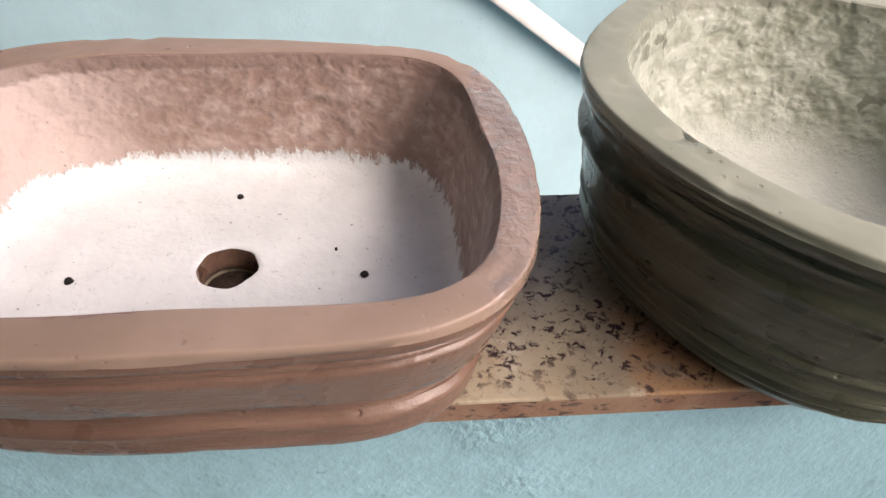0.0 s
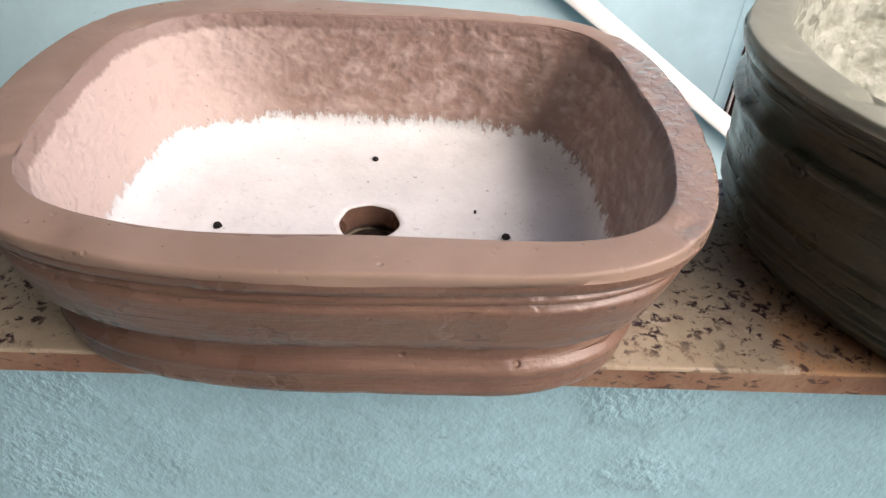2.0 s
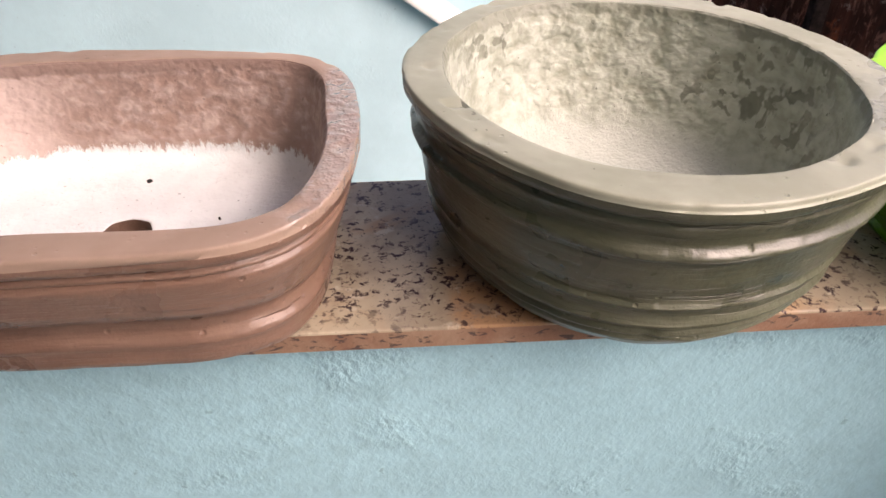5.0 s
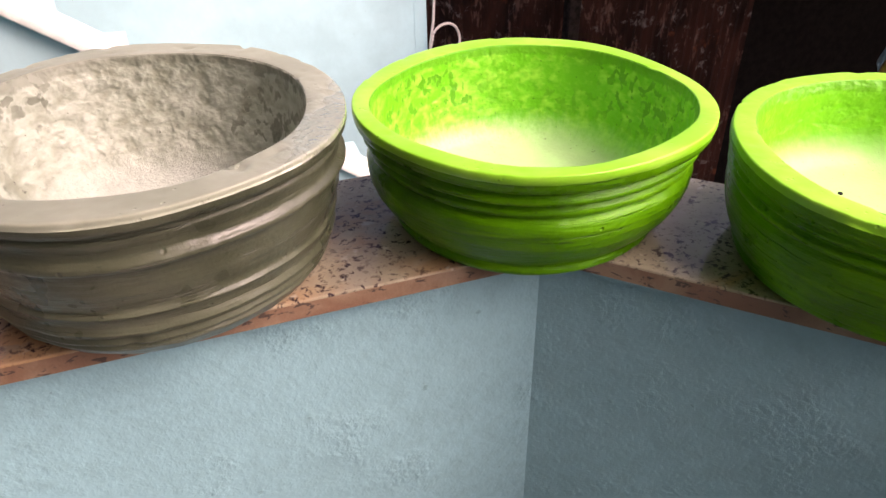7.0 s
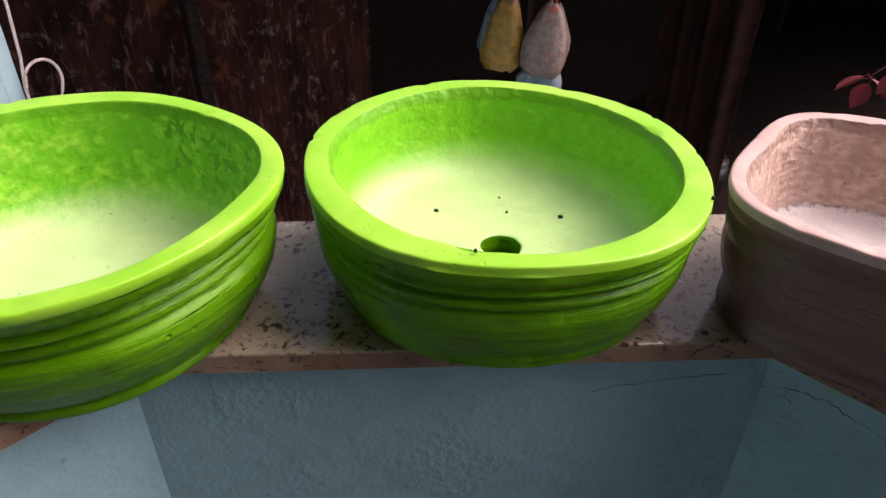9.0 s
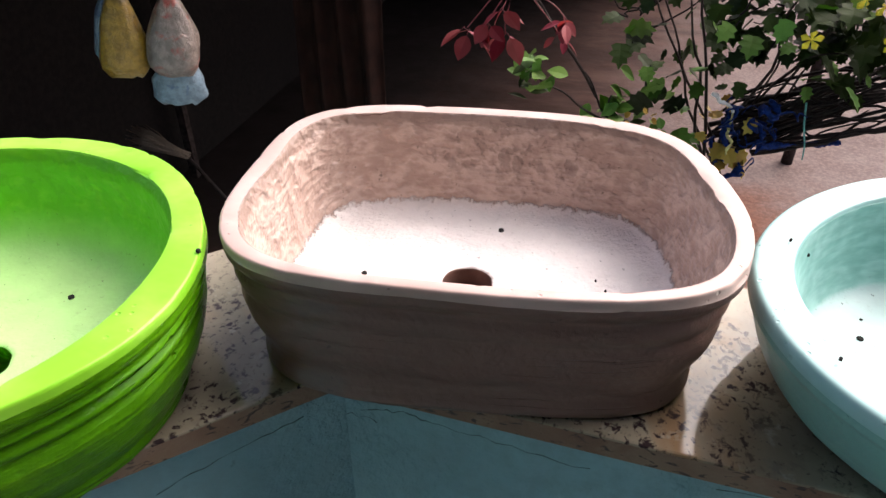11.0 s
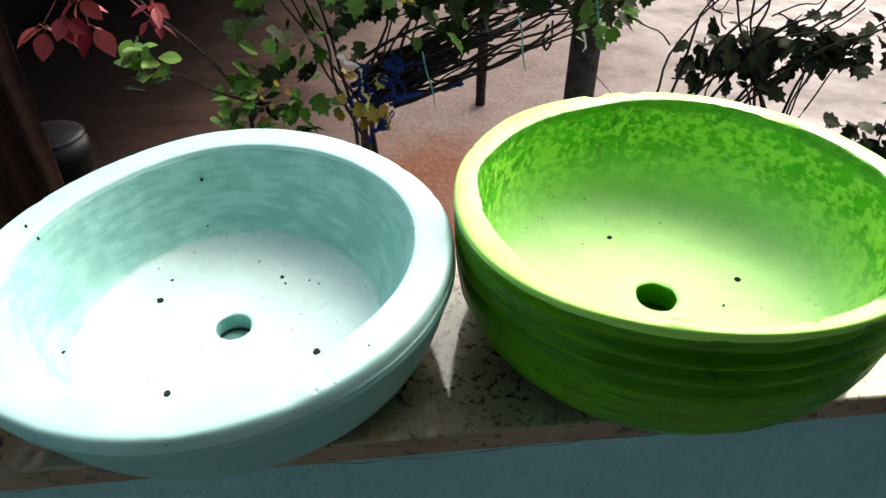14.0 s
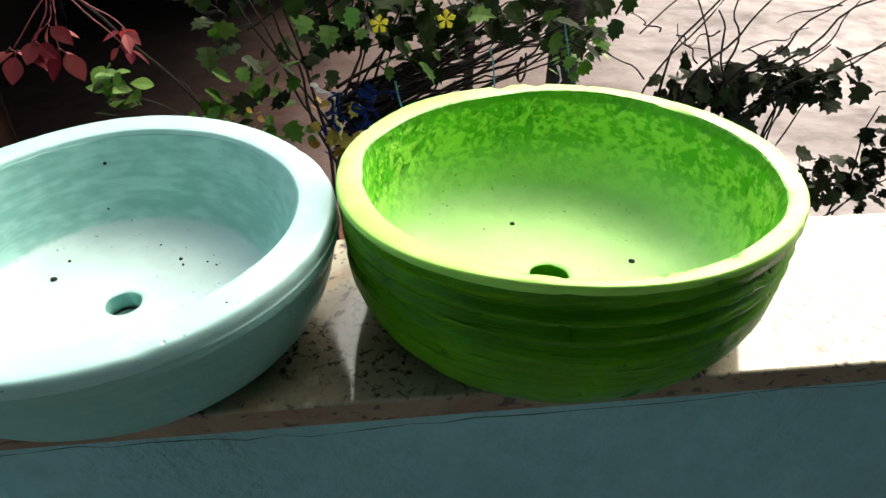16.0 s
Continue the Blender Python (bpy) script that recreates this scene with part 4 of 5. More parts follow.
pot("rectangular_planter", (1.4892, 0.1848), -82.6,
    [(0.1646, 0.1162, 3.87, 0), (0.1704, 0.121, 3.87, 0.002), (0.1719, 0.123, 3.87, 0.01), (0.1682, 0.1202, 3.87, 0.022),
     (0.1695, 0.1227, 3.87, 0.032), (0.1756, 0.1271, 3.87, 0.044), (0.1799, 0.131, 3.87, 0.0601), (0.1804, 0.133, 3.87, 0.0741),
     (0.178, 0.1322, 3.87, 0.0821), (0.1814, 0.1351, 3.87, 0.0881), (0.1817, 0.1361, 3.87, 0.0981), (0.1784, 0.1343, 3.87, 0.1041),
     (0.1838, 0.1372, 3.87, 0.1091), (0.1853, 0.1401, 3.87, 0.1141), (0.1853, 0.1402, 3.87, 0.1221)],
    [(0.1853, 0.1402, 3.87, 0.1221), (0.1845, 0.1393, 3.87, 0.1266), (0.1813, 0.1354, 3.88, 0.1286), (0.1757, 0.1286, 3.9, 0.1286),
     (0.1734, 0.1256, 3.9, 0.1281)],
    [(0.1734, 0.1256, 3.9, 0.1281), (0.1714, 0.1242, 3.9, 0.1251), (0.1705, 0.1237, 3.9, 0.1151), (0.1686, 0.1228, 3.9, 0.0851),
     (0.1638, 0.119, 3.9, 0.05), (0.1552, 0.1123, 3.9, 0.036), (0.1408, 0.099, 2.8, 0.032), (0.0862, 0.0666, 2.4, 0.032)],
    (0.0212, 0.032),
    [glazed_outside("pink_brown_paint_shaded", (0.21, 0.120, 0.098), (0.165, 0.092, 0.074), (0.245, 0.148, 0.122), 0.45, 0.3, 0.25),
     painted_rim("pink_rim_paint_lit", (0.50, 0.36, 0.32), (0.60, 0.45, 0.41)),
     daubed_inside("pink_daubed_inside", (0.41, 0.29, 0.24), (0.60, 0.47, 0.41), (0.80, 0.76, 0.74), 0.032, 0.1285, (0.42, 0.60), 0.8, 0.010, rag=0.5, soft=0.12, dabbed=0.7, brush=2.2)],
    "dusty pink painted rectangular cement planter on the ledge corner", "planter", 5,
    [(1.569, 0.181, 0.0032), (1.473, 0.284, 0.0032), (1.512, 0.089, 0.0012), (1.50, 0.08, 0.0012), (1.46, 0.16, 0.0009)],
    shift=(-0.0108, -0.0038), wob=((0.3, -0.5, 3.2, -0.2, 1.5, -1.8, 2.4, -0.4, 1, -0.6), (-0.1, -3.9, 0.2, -1.1, 1.5, -2, 1, -0.6, 0.7, -0.4)), lean=(-0.0084, 0.003), drift=(-0.0015, -0.0015))

pot("shallow_bowl", (1.4606, -0.1842), 10,
    oval_rows([(0.7018, 0), (0.7553, 0.002), (0.7885, 0.0081), (0.8141, 0.0141), (0.8661, 0.0242), (0.9238, 0.0444), (0.962, 0.0646),
               (0.9846, 0.0807), (1, 0.0843), (1, 0.0878), (1, 0.0928)], 0.168, 0.1693),
    oval_rows([(1, 0.0935), (1, 0.0985), (0.9925, 0.1027), (0.978, 0.1042), (0.95, 0.1045), (0.875, 0.1038), (0.838, 0.1033), (0.829, 0.1022),
               (0.824, 0.099)], 0.168, 0.1693),
    oval_rows([(1, 0.096), (0.955, 0.09), (0.937, 0.08), (0.897, 0.052), (0.845, 0.033), (0.765, 0.0232), (0.65, 0.0202), (0.356, 0.0195)], 0.1465, 0.1399),
    (0.0139, 0.0195),
    [glazed_outside("aqua_paint_shaded", (0.26, 0.50, 0.46), (0.22, 0.44, 0.41), (0.32, 0.57, 0.53), 0.4, 0.3, 0.2),
     painted_rim("aqua_rim_paint_lit", (0.37, 0.61, 0.59), (0.43, 0.66, 0.64), 0.4, 0.03),
     daubed_inside("aqua_daubed_inside", (0.24, 0.47, 0.43), (0.40, 0.64, 0.60), (0.52, 0.69, 0.68), 0.0195, 0.2, (0.41, 0.60), 0.8, 0.010, 0.42, 34, bump=0.0012, rag=0.12, brush=4.0, soft=0.15, dabbed=0.12)],
    "pale aqua painted shallow round cement bowl with a wide rim", "bowl", 6,
    [(1.530, -0.127, 0.0018), (1.505, -0.121, 0.0035), (1.426, -0.246, 0.0038), (1.401, -0.141, 0.0032), (1.520, -0.219, 0.0022), (1.511, -0.222, 0.0012),
     (1.512, -0.242, 0.0012), (1.506, -0.250, 0.0012), (1.545, -0.199, 0.0010), (1.593, -0.156, 0.0020, 0.080, 3.0), (1.561, -0.159, 0.0012, 0.052, 1.6),
     (1.503, -0.046, 0.0013, 0.1040), (1.376, -0.055, 0.0015, 0.1035), (1.490, -0.057, 0.0011, 0.101), (1.341, -0.283, 0.0010, 0.1035), (1.414, -0.080, 0.0011, 0.058, 1.6)], lump=0.4, round_rim=True, smeared=True,
    shift=(0.0052, 0.0013), wob=((0.1, 0.1, 1, -2.1, 2.3, -1.2, 1.1, -1.4, 0.2, -0.4), (0.5, -1, 0.2, -1.9, 0.8, -0.8, 1.3, -0.9, 0.1, 0.2)), lean=(0.012, -0.0228), drift=(0.0069, -0.0103))

pot("round_planter", (1.4508, -0.5307), 130,
    oval_rows([(0.7596, 0), (0.8251, 0.0019), (0.8682, 0.0076), (0.8971, 0.0142), (0.9481, 0.0265), (0.9817, 0.0435), (0.9937, 0.0624),
               (0.9955, 0.0728), (0.9605, 0.0776), (0.9979, 0.0823), (0.9999, 0.088), (0.9528, 0.0927), (0.9928, 0.0974), (1, 0.1021),
               (0.9515, 0.1073), (0.9883, 0.1116), (1, 0.1163), (1, 0.1239)], 0.1746, 0.1671),
    oval_rows([(1, 0.1239), (0.9949, 0.1267), (0.9795, 0.1282), (0.9181, 0.1282), (0.9001, 0.1277)], 0.1746, 0.1671),
    oval_rows([(1, 0.1277), (0.9863, 0.1254), (0.9794, 0.1159), (0.9691, 0.0914), (0.9278, 0.0597), (0.8454, 0.0371), (0.7285, 0.0298),
               (0.3436, 0.028)], 0.1572, 0.1519),
    (0.017, 0.028),
    # Paler than the other green rims: brighter light is put into this colour.
    [GREEN_OUT[0], painted_rim("green_rim_paint_glare", (0.34, 0.68, 0.09), (0.46, 0.76, 0.19), 0.38, 0.2),
     daubed_inside("green_patchy_inside", (0.10, 0.43, 0.004), (0.36, 0.70, 0.08), (0.46, 0.78, 0.27), 0.028, 0.128, (0.45, 0.55), 0.9, 0.036, coarse=95, bump=0.0036, rag=0.8, soft=0.9)],
    "bright green painted round cement bowl at the ledge's end", "planter", 7,
    [(1.521, -0.514, 0.0032), (1.447, -0.600, 0.0035), (1.515, -0.486, 0.0012), (1.418, -0.572, 0.0012)], lump=1.25, group="green bowls", smeared=True,
    shift=(0.0134, 0.0047), wob=((-0, -0.5, 0.7, -5, 1.4, -1.1, 0.6, -0.7, 0, -0.6), (1.7, 3.1, 1.3, -2.9, 0.1, -1.1, -0.5, 0.9, -0.2, -0.2)), lean=(0.0034, 0.0074), drift=(-0.0095, -0.0024))


# ---- plants ----
def leaf_mesh(kind, mat):
    """One leaf, its stalk at the origin and its tip along +y; folded a little along the middle."""
    if kind == "vine":
        half = [(0.0, 0.0), (0.20, -0.10), (0.42, 0.02), (0.34, 0.20), (0.52, 0.38), (0.30, 0.50), (0.34, 0.72), (0.14, 0.74), (0.0, 1.0)]
    elif kind == "broad":
        half = [(0.0, 0.0), (0.17, 0.10), (0.31, 0.30), (0.33, 0.50), (0.22, 0.74), (0.09, 0.90), (0.0, 1.0)]
    elif kind == "lance":
        half = [(0.0, 0.0), (0.14, 0.15), (0.23, 0.38), (0.20, 0.62), (0.10, 0.84), (0.0, 1.0)]
    else:
        half = [(0.0, 0.0), (0.22, 0.06), (0.24, 0.22), (0.40, 0.30), (0.26, 0.46), (0.36, 0.60), (0.18, 0.72), (0.16, 0.86), (0.0, 1.0)]
    bm = bmesh.new()
    mid = [bm.verts.new((0, y, 0.05 * math.sin(math.pi * y))) for _, y in half]
    for sgn in (1, -1):
        side = [mid[0]] + [bm.verts.new((sgn * x, y, 0.05 * math.sin(math.pi * y) + 0.22 * x - 0.25 * x * x)) for x, y in half[1:-1]] + [mid[-1]]
        for k in range(len(half) - 1):
            vs = []
            for v in (mid[k], side[k], side[k + 1], mid[k + 1]):
                if v not in vs:
                    vs.append(v)
            if len(vs) > 2:
                bm.faces.new(vs)
    geo = bmesh.ops.solidify(bm, geom=list(bm.faces), thickness=0.012)
    return mesh_of("leaf", bm, mat, False)


LEAF = {(k, m): leaf_mesh(k, M[m]) for k, m in (("vine", "leaf_shaded"), ("vine", "leaf_fresh"), ("lance", "leaf_red"), ("broad", "leaf_red"), ("broad", "leaf_fresh"), ("fig", "leaf_shrub"), ("vine", "leaf_shrub"), ("vine", "leaf_yellow"), ("lance", "leaf_shaded"))}


def leaf(parent, key, at, size, rng, tip=None, droop=0.4):
    ob = new("leaf", LEAF[key])
    d = Vector(tip) if tip else Vector((rng.uniform(-1, 1), rng.uniform(-1, 1), rng.uniform(-1.0, 0.4) - droop))
    up = Vector((rng.uniform(-0.9, 0.2), rng.uniform(-0.5, 0.5), 1))
    y = d.normalized()
    x = y.cross(up).normalized()
    z = x.cross(y)
    m = Matrix((x, y, z)).transposed().to_4x4()
    ob.matrix_basis = Matrix.Translation(Vector(at)) @ m @ Matrix.Scale(size, 4)
    ob.parent = parent
    return ob


def stem(parent, pts, r0, r1, mat="stem", name="stem", sides=6):
    bm = bmesh.new()
    pts = chaikin([tuple(p) for p in pts], 1)
    n = len(pts)
    tube(bm, pts, [r0 + (r1 - r0) * k / (n - 1) for k in range(n)], sides)
    return part(name, bm, M[mat], parent)


rng = random.Random(11)
# crimson-leaved plant with fresh green shoots
red = thing("red_leaved_plant", (3.75, 0.35, GROUND), "thin plant with crimson top leaves and green shoots", "plant")
o = Vector((3.75, 0.35, GROUND))


def rel(p, base):
    return Vector(p) - base


foot = (3.88, 0.02, GROUND)
fork = (3.80, 0.06, 0.06)
stem(red, [rel(p, o) for p in wander(foot, fork, 7, 0.02, rng)], 0.016, 0.010)
for tip, r0 in (((3.85, 0.20, 0.26), 0.007), ((3.79, -0.08, 0.03), 0.007), ((3.78, 0.08, 0.20), 0.006), ((3.66, 0.40, 0.30), 0.006)):
    stem(red, [rel(p, o) for p in wander(fork, tip, 5, 0.015, rng)], r0, 0.003)
crook = (3.52, 0.47, 0.72)              # the thin main shoot arches over, its limp crimson leaves hang from the end
stem(red, [rel(p, o) for p in ((3.84, 0.14, 0.16), (3.80, 0.22, 0.30), (3.70, 0.32, 0.46), (3.60, 0.40, 0.62), crook)], 0.007, 0.004)
TIPS = (((3.45, 0.62, 0.53), 5, 0.105), ((3.44, 0.545, 0.555), 4, 0.085), ((3.44, 0.48, 0.52), 4, 0.08), ((3.46, 0.50, 0.60), 4, 0.07),
        ((3.50, 0.275, 0.57), 6, 0.07), ((3.50, 0.29, 0.51), 3, 0.06))
for c, n, sz in TIPS:
    stem(red, [rel(p, o) for p in wander(crook, c, 4, 0.008, rng)], 0.0035, 0.002, "petiole")
    for k in range(n):
        q = 2 * math.pi * (k + rng.random()) / n
        tip = Vector((0.45 * math.cos(q), 0.75 * math.sin(q), -rng.uniform(0.3, 1.0)))
        at = rel(c, o) + Vector([rng.uniform(-0.012, 0.012) for _ in range(3)])
        hang = at + tip.normalized() * 0.018
        stem(red, [at, hang], 0.0014, 0.001, "petiole")
        leaf(red, ("lance" if k % 3 == 0 else "broad", "leaf_red"), hang, sz * rng.uniform(0.85, 1.3), rng, tip)
for c, n, sz, mat in (((3.66, 0.415, 0.335), 13, 0.075, "leaf_fresh"), ((3.66, 0.32, 0.34), 4, 0.085, "leaf_fresh"), ((3.67, 0.41, 0.26), 10, 0.075, "leaf_shaded"),
                      ((3.77, 0.06, 0.215), 9, 0.09, "leaf_fresh"), ((3.78, 0.09, 0.10), 18, 0.075, "leaf_fresh"), ((3.79, 0.00, 0.06), 16, 0.075, "leaf_shaded"),
                      ((3.78, -0.09, 0.03), 18, 0.075, "leaf_fresh"), ((3.79, 0.12, -0.03), 20, 0.08, "leaf_fresh"), ((3.79, 0.00, -0.10), 26, 0.085, "leaf_fresh"),
                      ((3.80, -0.14, -0.12), 16, 0.075, "leaf_shaded"), ((3.82, 0.06, -0.25), 20, 0.08, "leaf_shaded")):
    for _ in range(n):
        leaf(red, ("broad" if mat == "leaf_fresh" else "lance", mat), rel(c, o) + Vector([rng.gauss(0, 0.034) for _ in range(3)]), sz * rng.uniform(0.7, 1.2), rng, droop=0.0)
for _ in range(10):
    leaf(red, ("vine", "leaf_yellow"), rel((3.77, 0.0, 0.02), o) + Vector((0, rng.uniform(-0.14, 0.14), rng.uniform(-0.12, 0.14))), rng.uniform(0.022, 0.038), rng)

# vine on rough posts
vb = Vector((4.3, -0.9, GROUND))
vine = thing("flowering_vine", vb, "tangled vine with lobed green leaves over dry twigs", "plant")
for k in range(48):                    # the dry bundle that leans up to the post
    y0 = rng.uniform(-0.62, -0.36)
    a = Vector((rng.uniform(3.95, 4.25), y0, rng.uniform(-0.12, 0.08)))
    ln = rng.uniform(0.5, 1.25)
    b = a + Vector((rng.uniform(-0.05, 0.35), -ln, ln * rng.uniform(0.22, 0.46)))
    stem(vine, [rel(p, vb) for p in wander(a, b, 7, 0.045, rng)], rng.uniform(0.006, 0.013), 0.003, "twig", "twig")
for k in range(9):                     # climbing stems: up from the ground in one sheaf, then fanning out
    a = Vector((4.45 + rng.uniform(-0.1, 0.1), -0.62 + rng.uniform(-0.08, 0.08), GROUND))
    knee = Vector((4.15 + rng.uniform(-0.06, 0.06), -0.44 + rng.uniform(-0.06, 0.06), rng.uniform(-0.35, -0.15)))
    b = Vector((4.1 + rng.uniform(-0.1, 0.1), -0.36 + rng.uniform(-0.45, 0.36), rng.uniform(0.3, 0.75)))
    stem(vine, [rel(p, vb) for p in wander(a, knee, 6, 0.04, rng)[:-1] + wander(knee, b, 5, 0.04, rng)], rng.uniform(0.009, 0.018), 0.004)
for k in range(34):
    a = Vector((4.1 + rng.uniform(-0.15, 0.25), rng.uniform(-1.9, 0.1), rng.uniform(0.22, 0.6)))
    b = a + Vector((rng.uniform(-0.15, 0.15), rng.uniform(-0.4, 0.4), rng.uniform(-0.1, 0.45)))
    stem(vine, [rel(p, vb) for p in wander(a, b, 5, 0.03, rng)], 0.005, 0.002, "twig", "twig")
for k in range(640):                   # crown, thin below and dense above
    u = rng.random() ** 0.7
    y = -1.75 + 1.85 * rng.random() ** 0.8
    if y > -0.35 and rng.random() < 0.82:
        continue
    low = 0.15 + 0.13 * max(0, min(1, (-y - 0.3) / 0.7))
    z = low + 0.08 * math.sin(y * 9) + 0.5 * u
    x = 4.08 + rng.uniform(-0.25, 0.3)
    # Some front leaves get the bright green, light painted onto the crown.
    key = ("vine", "leaf_fresh") if x < 3.93 and rng.random() < 0.3 else ("vine", "leaf_shaded")
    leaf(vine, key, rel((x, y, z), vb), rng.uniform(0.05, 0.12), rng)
for k in range(20):
    leaf(vine, ("vine", "leaf_fresh"), rel((3.95 + rng.uniform(-0.1, 0.1), rng.uniform(-0.30, -0.02), rng.uniform(-0.15, 0.32)), vb), rng.uniform(0.05, 0.10), rng)
for k in range(18):
    leaf(vine, ("vine", "leaf_yellow"), rel((4.0 + rng.uniform(-0.1, 0.1), rng.uniform(-0.55, -0.3), rng.uniform(-0.16, 0.16)), vb), rng.uniform(0.05, 0.09), rng)
for k in range(22):
    leaf(vine, ("vine", "leaf_fresh"), rel((4.45 + rng.uniform(-0.1, 0.1), rng.uniform(-1.9, -1.6), rng.uniform(0.0, 0.3)), vb), rng.uniform(0.05, 0.10), rng)
for y, z in ((-0.62, 0.46), (-0.90, 0.47), (-0.76, 0.62), (-0.83, 0.60)):
    c = rel((3.86, y, z), vb)
    bm = bmesh.new()
    for k in range(5):
        q = 2 * math.pi * k / 5 + 0.3
        e = Vector((0, math.cos(q), math.sin(q)))
        s = Vector((0, -math.sin(q), math.cos(q)))
        pts = [c, c + e * 0.03 + s * 0.014 + Vector((-0.006, 0, 0)), c + e * 0.044 + Vector((-0.002, 0, 0)), c + e * 0.03 - s * 0.014 + Vector((-0.006, 0, 0))]
        fr = [bm.verts.new(p) for p in pts]
        bk = [bm.verts.new(p + Vector((0.003, 0, 0))) for p in pts]
        bm.faces.new(fr)
        bm.faces.new(bk[::-1])
        for j in range(4):
            bm.faces.new((fr[j], bk[j], bk[(j + 1) % 4], fr[(j + 1) % 4]))
    part("flower", bm, M["petal"], vine, "small five-petalled yellow flower")

for (x, y), r, top in (((5.03, -1.885), 0.092, 1.1), ((11.75, -2.83), 0.085, -1.4)):
    bm = bmesh.new()
    n = 12
    pts = [(x, y, GROUND - 0.05 + (top - GROUND + 0.05) * k / 8) for k in range(9)]
    tube(bm, [Vector(p) - Vector((x, y, GROUND)) for p in pts], [r * rng.uniform(0.94, 1.06) for _ in pts], n)
    ob = part("vine_post", bm, M["post"])
    ob.location = (x, y, GROUND)
    tagged(ob, "dark weathered wooden post that holds the vine", "post", "vine posts")

# blue and teal plastic twine caught in the twigs
def ribbon(parent, pts, w, mat, rng):
    """A torn flat strip of plastic that twists along the points."""
    bm = bmesh.new()
    pts = [Vector(p) for p in chaikin([tuple(p) for p in pts], 2)]
    q, rows = rng.uniform(0, 3), []
    for k, p in enumerate(pts):
        d = (pts[min(k + 1, len(pts) - 1)] - pts[max(k - 1, 0)]).normalized()
        q += rng.uniform(-0.25, 0.35)
        side = (d.cross(Vector((0, 0, 1))) + Vector((1e-4, 0, 0))).normalized()
        side = side * math.cos(q) + d.cross(side) * math.sin(q)
        up = d.cross(side) * 0.0015
        h = side * w * rng.uniform(0.6, 1.1) * (1 - 0.6 * k / len(pts))
        rows.append([bm.verts.new(p + a) for a in (h + up, -h + up, -h - up, h - up)])
    for a, b in zip(rows, rows[1:]):
        for j in range(4):
            bm.faces.new((a[j], a[(j + 1) % 4], b[(j + 1) % 4], b[j]))
    bm.faces.new(rows[0][::-1])
    bm.faces.new(rows[-1])
    return part("strand", bm, M[mat], parent)


tw = thing("plastic_twine", (3.92, -0.49, 0.03), "tangled blue plastic twine tied round the vine", "twine")
for k in range(19):
    a = Vector((rng.uniform(-0.05, 0.05), rng.uniform(-0.11, 0.10), rng.uniform(-0.14, 0.12)))
    b = a + Vector((rng.uniform(-0.05, 0.05), rng.uniform(-0.12, 0.10), rng.uniform(-0.14, 0.10)))
    ribbon(tw, wander(a, b, 5, 0.045, rng), rng.uniform(0.006, 0.024), "blue_twine", rng)
ribbon(tw, wander((0, -0.06, -0.05), (0.07, -0.40, -0.025), 8, 0.012, rng), 0.026, "blue_twine", rng)
ribbon(tw, wander((-0.02, 0.17, 0.17), (-0.03, 0.07, 0.10), 5, 0.01, rng), 0.012, "cord", rng)
ribbon(tw, wander((-0.03, 0.07, 0.10), (-0.02, 0.05, -0.10), 6, 0.018, rng), 0.014, "yellow_tape", rng)
for k, (y, z) in enumerate(((-0.20, 0.16), (-0.62, 0.30), (-0.95, 0.42))):
    stem(tw, wander((0.0, y, z), (0.02, y - 0.06, z - 0.26), 4, 0.01, rng), 0.0045, 0.003, "teal_twine", "teal_strand", 5)

# a strap caught on the twigs, and the post's guy wire
strap = thing("hanging_strap", (4.45, -1.43, 0.10), "dark loop of strap hung on the dry twigs", "strap")
ribbon(strap, [(0, 0, 0), (0.01, 0.02, -0.07), (0.0, 0.005, -0.15), (-0.01, -0.025, -0.10), (0, -0.02, 0.02)], 0.012, "twig", rng)
tape = thing("tied_tape", (4.92, -1.83, -0.17), "pale torn tape tied to the post", "tape")
ribbon(tape, [(0, 0.02, 0.05), (-0.005, 0.0, 0.0), (0.0, -0.015, -0.05), (0.01, 0.0, -0.075)], 0.011, "cord", rng)
wire = thing("guy_wire", (5.05, -1.96, -0.43), "thin taut wire from the post to the ground", "wire")
bm = bmesh.new()
tube(bm, [(0, 0, 0), (2.7, -1.62, -1.66), (5.5, -3.30, GROUND + 0.43)], 0.003, 6)
part("strand", bm, M["post"], wire)

# drum put for a dark domed thing; the lid's paler colour stands for its lit face
drum = thing("storage_drum", (10.43, 3.57, GROUND), "dark plastic drum in the shade, its lit lid toned paler", "drum")
bm = bmesh.new()
tube(bm, [(0, 0, 0), (0, 0, 0.03), (0, 0, 0.26), (0, 0, 0.28), (0, 0, 0.46), (0, 0, 0.48), (0, 0, 0.56)], [0.36, 0.39, 0.41, 0.425, 0.425, 0.41, 0.385], 32)
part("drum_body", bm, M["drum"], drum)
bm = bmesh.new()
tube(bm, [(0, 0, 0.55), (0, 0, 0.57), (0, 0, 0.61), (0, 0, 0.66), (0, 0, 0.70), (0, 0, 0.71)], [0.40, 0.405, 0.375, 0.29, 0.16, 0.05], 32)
part("lid", bm, M["drum_lid"], drum, "lilac domed lid, the light on it put into its colour")

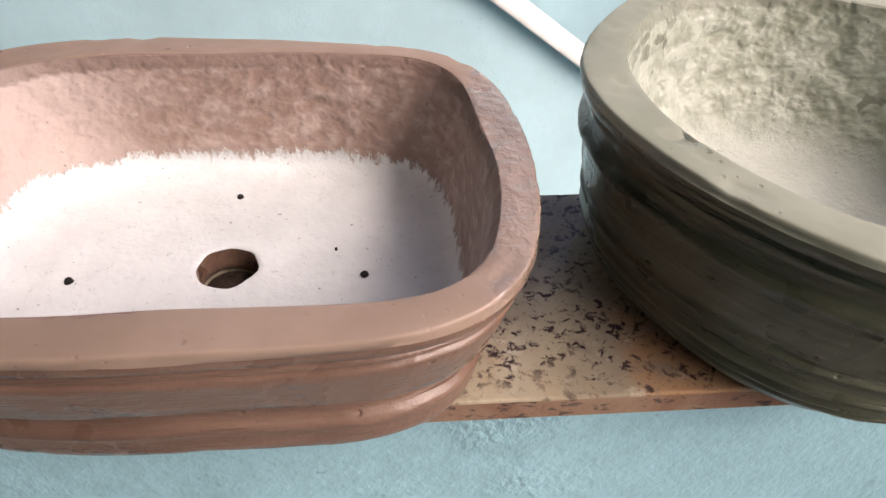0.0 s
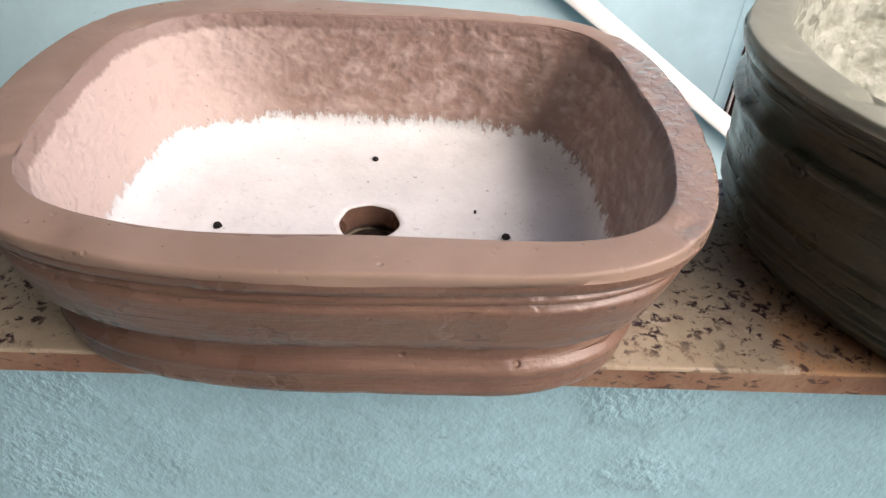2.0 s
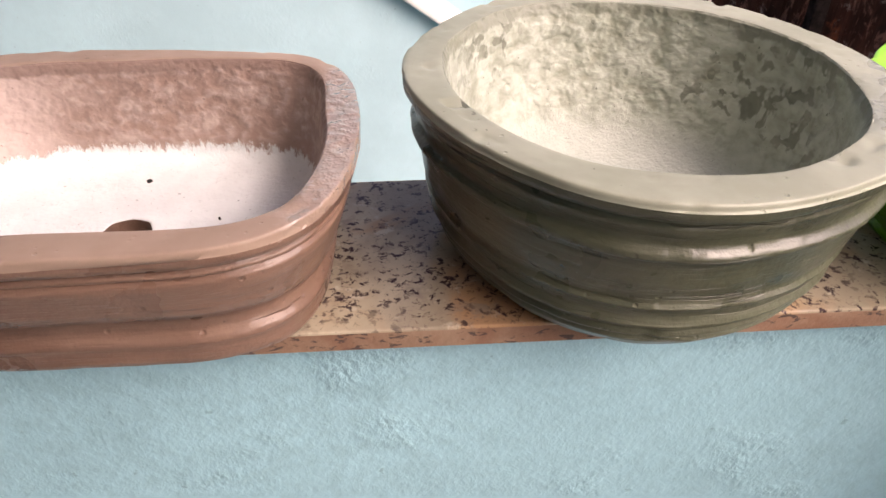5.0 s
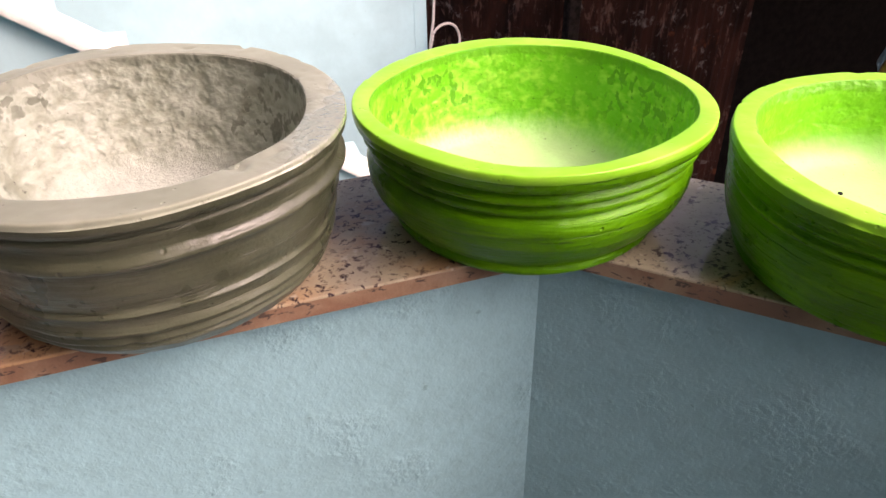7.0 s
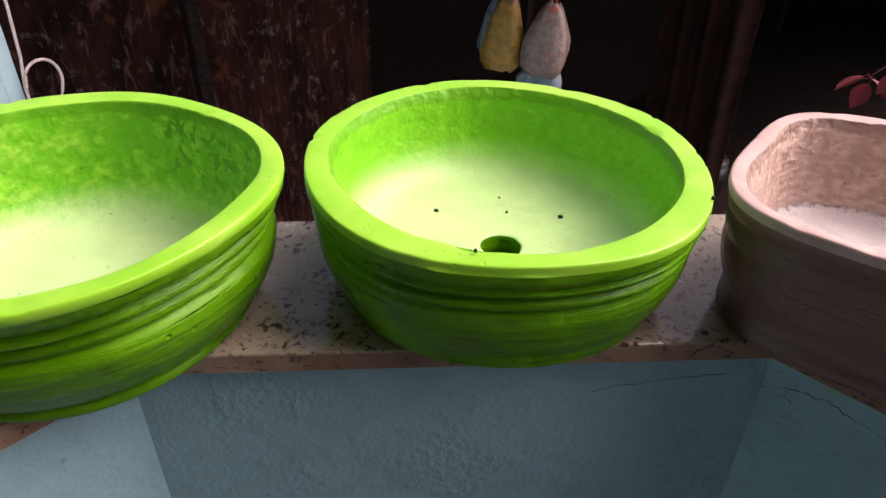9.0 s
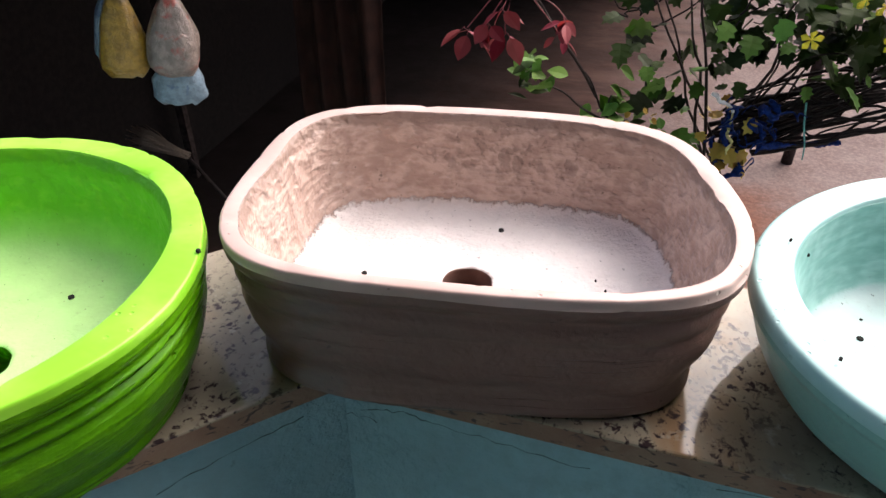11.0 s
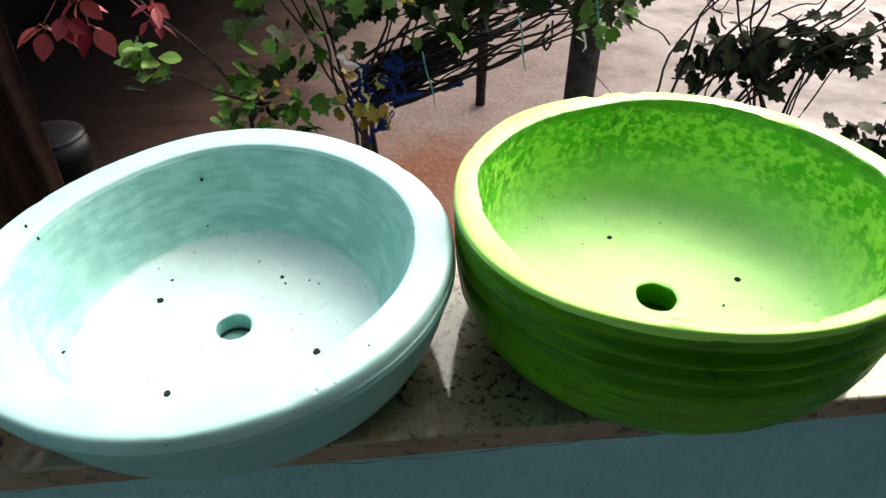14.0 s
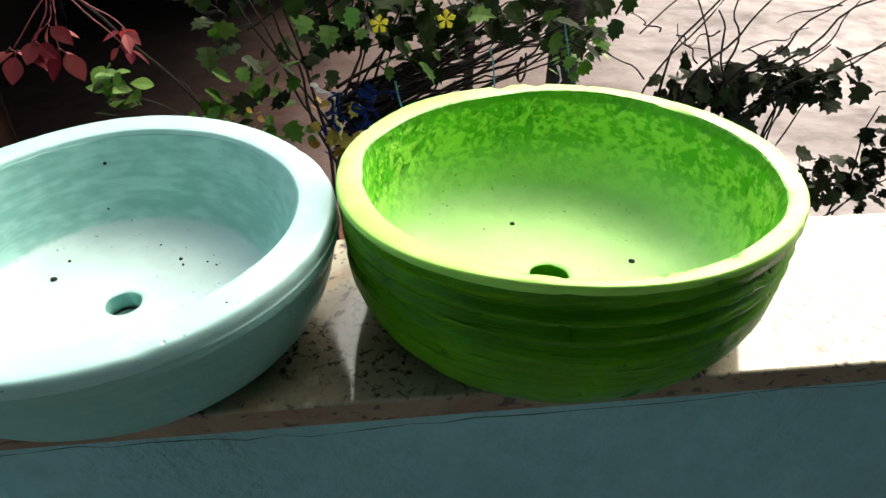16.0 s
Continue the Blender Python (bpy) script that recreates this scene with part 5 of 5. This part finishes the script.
# dark fig-leaved shrub
sb = Vector((5.05, -2.4, GROUND))
shrub = thing("fig_shrub", sb, "dull dark-leaved shrub with bare arching twigs", "plant")
for k in range(13):
    low = Vector((5.02 + rng.uniform(-0.14, 0.18), -2.43 + rng.uniform(-0.12, 0.12) - (1.1 if k % 4 == 0 else 0), -1.26))
    b = Vector((4.95 + rng.uniform(-0.3, 0.4), rng.uniform(-4.7, -2.25), rng.uniform(-0.1, 0.65)))
    mid = low.lerp(b, 0.5) + Vector((0, 0.14, 0.17))
    root = Vector((5.05 + rng.uniform(-0.1, 0.1), low.y * 0.5 - 1.2, GROUND))
    stem(shrub, [rel(p, sb) for p in wander(root, low, 5, 0.05, rng)[:-1] + wander(low, mid, 5, 0.03, rng)[:-1] + wander(mid, b, 5, 0.05, rng)], rng.uniform(0.013, 0.022), 0.004, "twig", "twig")
for k in range(20):
    a = Vector((4.9 + rng.uniform(-0.12, 0.24), rng.uniform(-4.7, -2.25), rng.uniform(-0.6, 0.45)))
    b = a + Vector((rng.uniform(-0.18, 0.18), rng.uniform(-0.55, 0.55), rng.uniform(-0.24, 0.36)))
    stem(shrub, [rel(p, sb) for p in wander(a, b, 5, 0.035, rng)], 0.006, 0.0025, "twig", "twig")
for c, sp, n in (((4.96, -2.92, -0.36), (0.14, 0.36, 0.17), 105), ((4.96, -3.42, -0.30), (0.12, 0.42, 0.15), 75), ((5.02, -3.72, -0.38), (0.12, 0.2, 0.1), 32),
                 ((4.9, -4.14, -1.04), (0.18, 0.46, 0.17), 100), ((4.96, -4.51, -0.71), (0.15, 0.24, 0.36), 50)):
    for _ in range(2):
        low = Vector((5.02 + rng.uniform(-0.12, 0.12), c[1] + rng.uniform(-0.1, 0.4), c[2] - 0.9))
        root = Vector((5.05 + rng.uniform(-0.1, 0.1), low.y * 0.5 - 1.2, GROUND))
        b = Vector(c) + Vector([rng.gauss(0, 0.7) * s for s in sp])
        stem(shrub, [rel(p, sb) for p in wander(root, low, 5, 0.05, rng)[:-1] + wander(low, b, 6, 0.035, rng)], 0.014, 0.004, "twig", "twig")
    for _ in range(n):
        p = Vector(c) + Vector([rng.gauss(0, 0.55) * s for s in sp])
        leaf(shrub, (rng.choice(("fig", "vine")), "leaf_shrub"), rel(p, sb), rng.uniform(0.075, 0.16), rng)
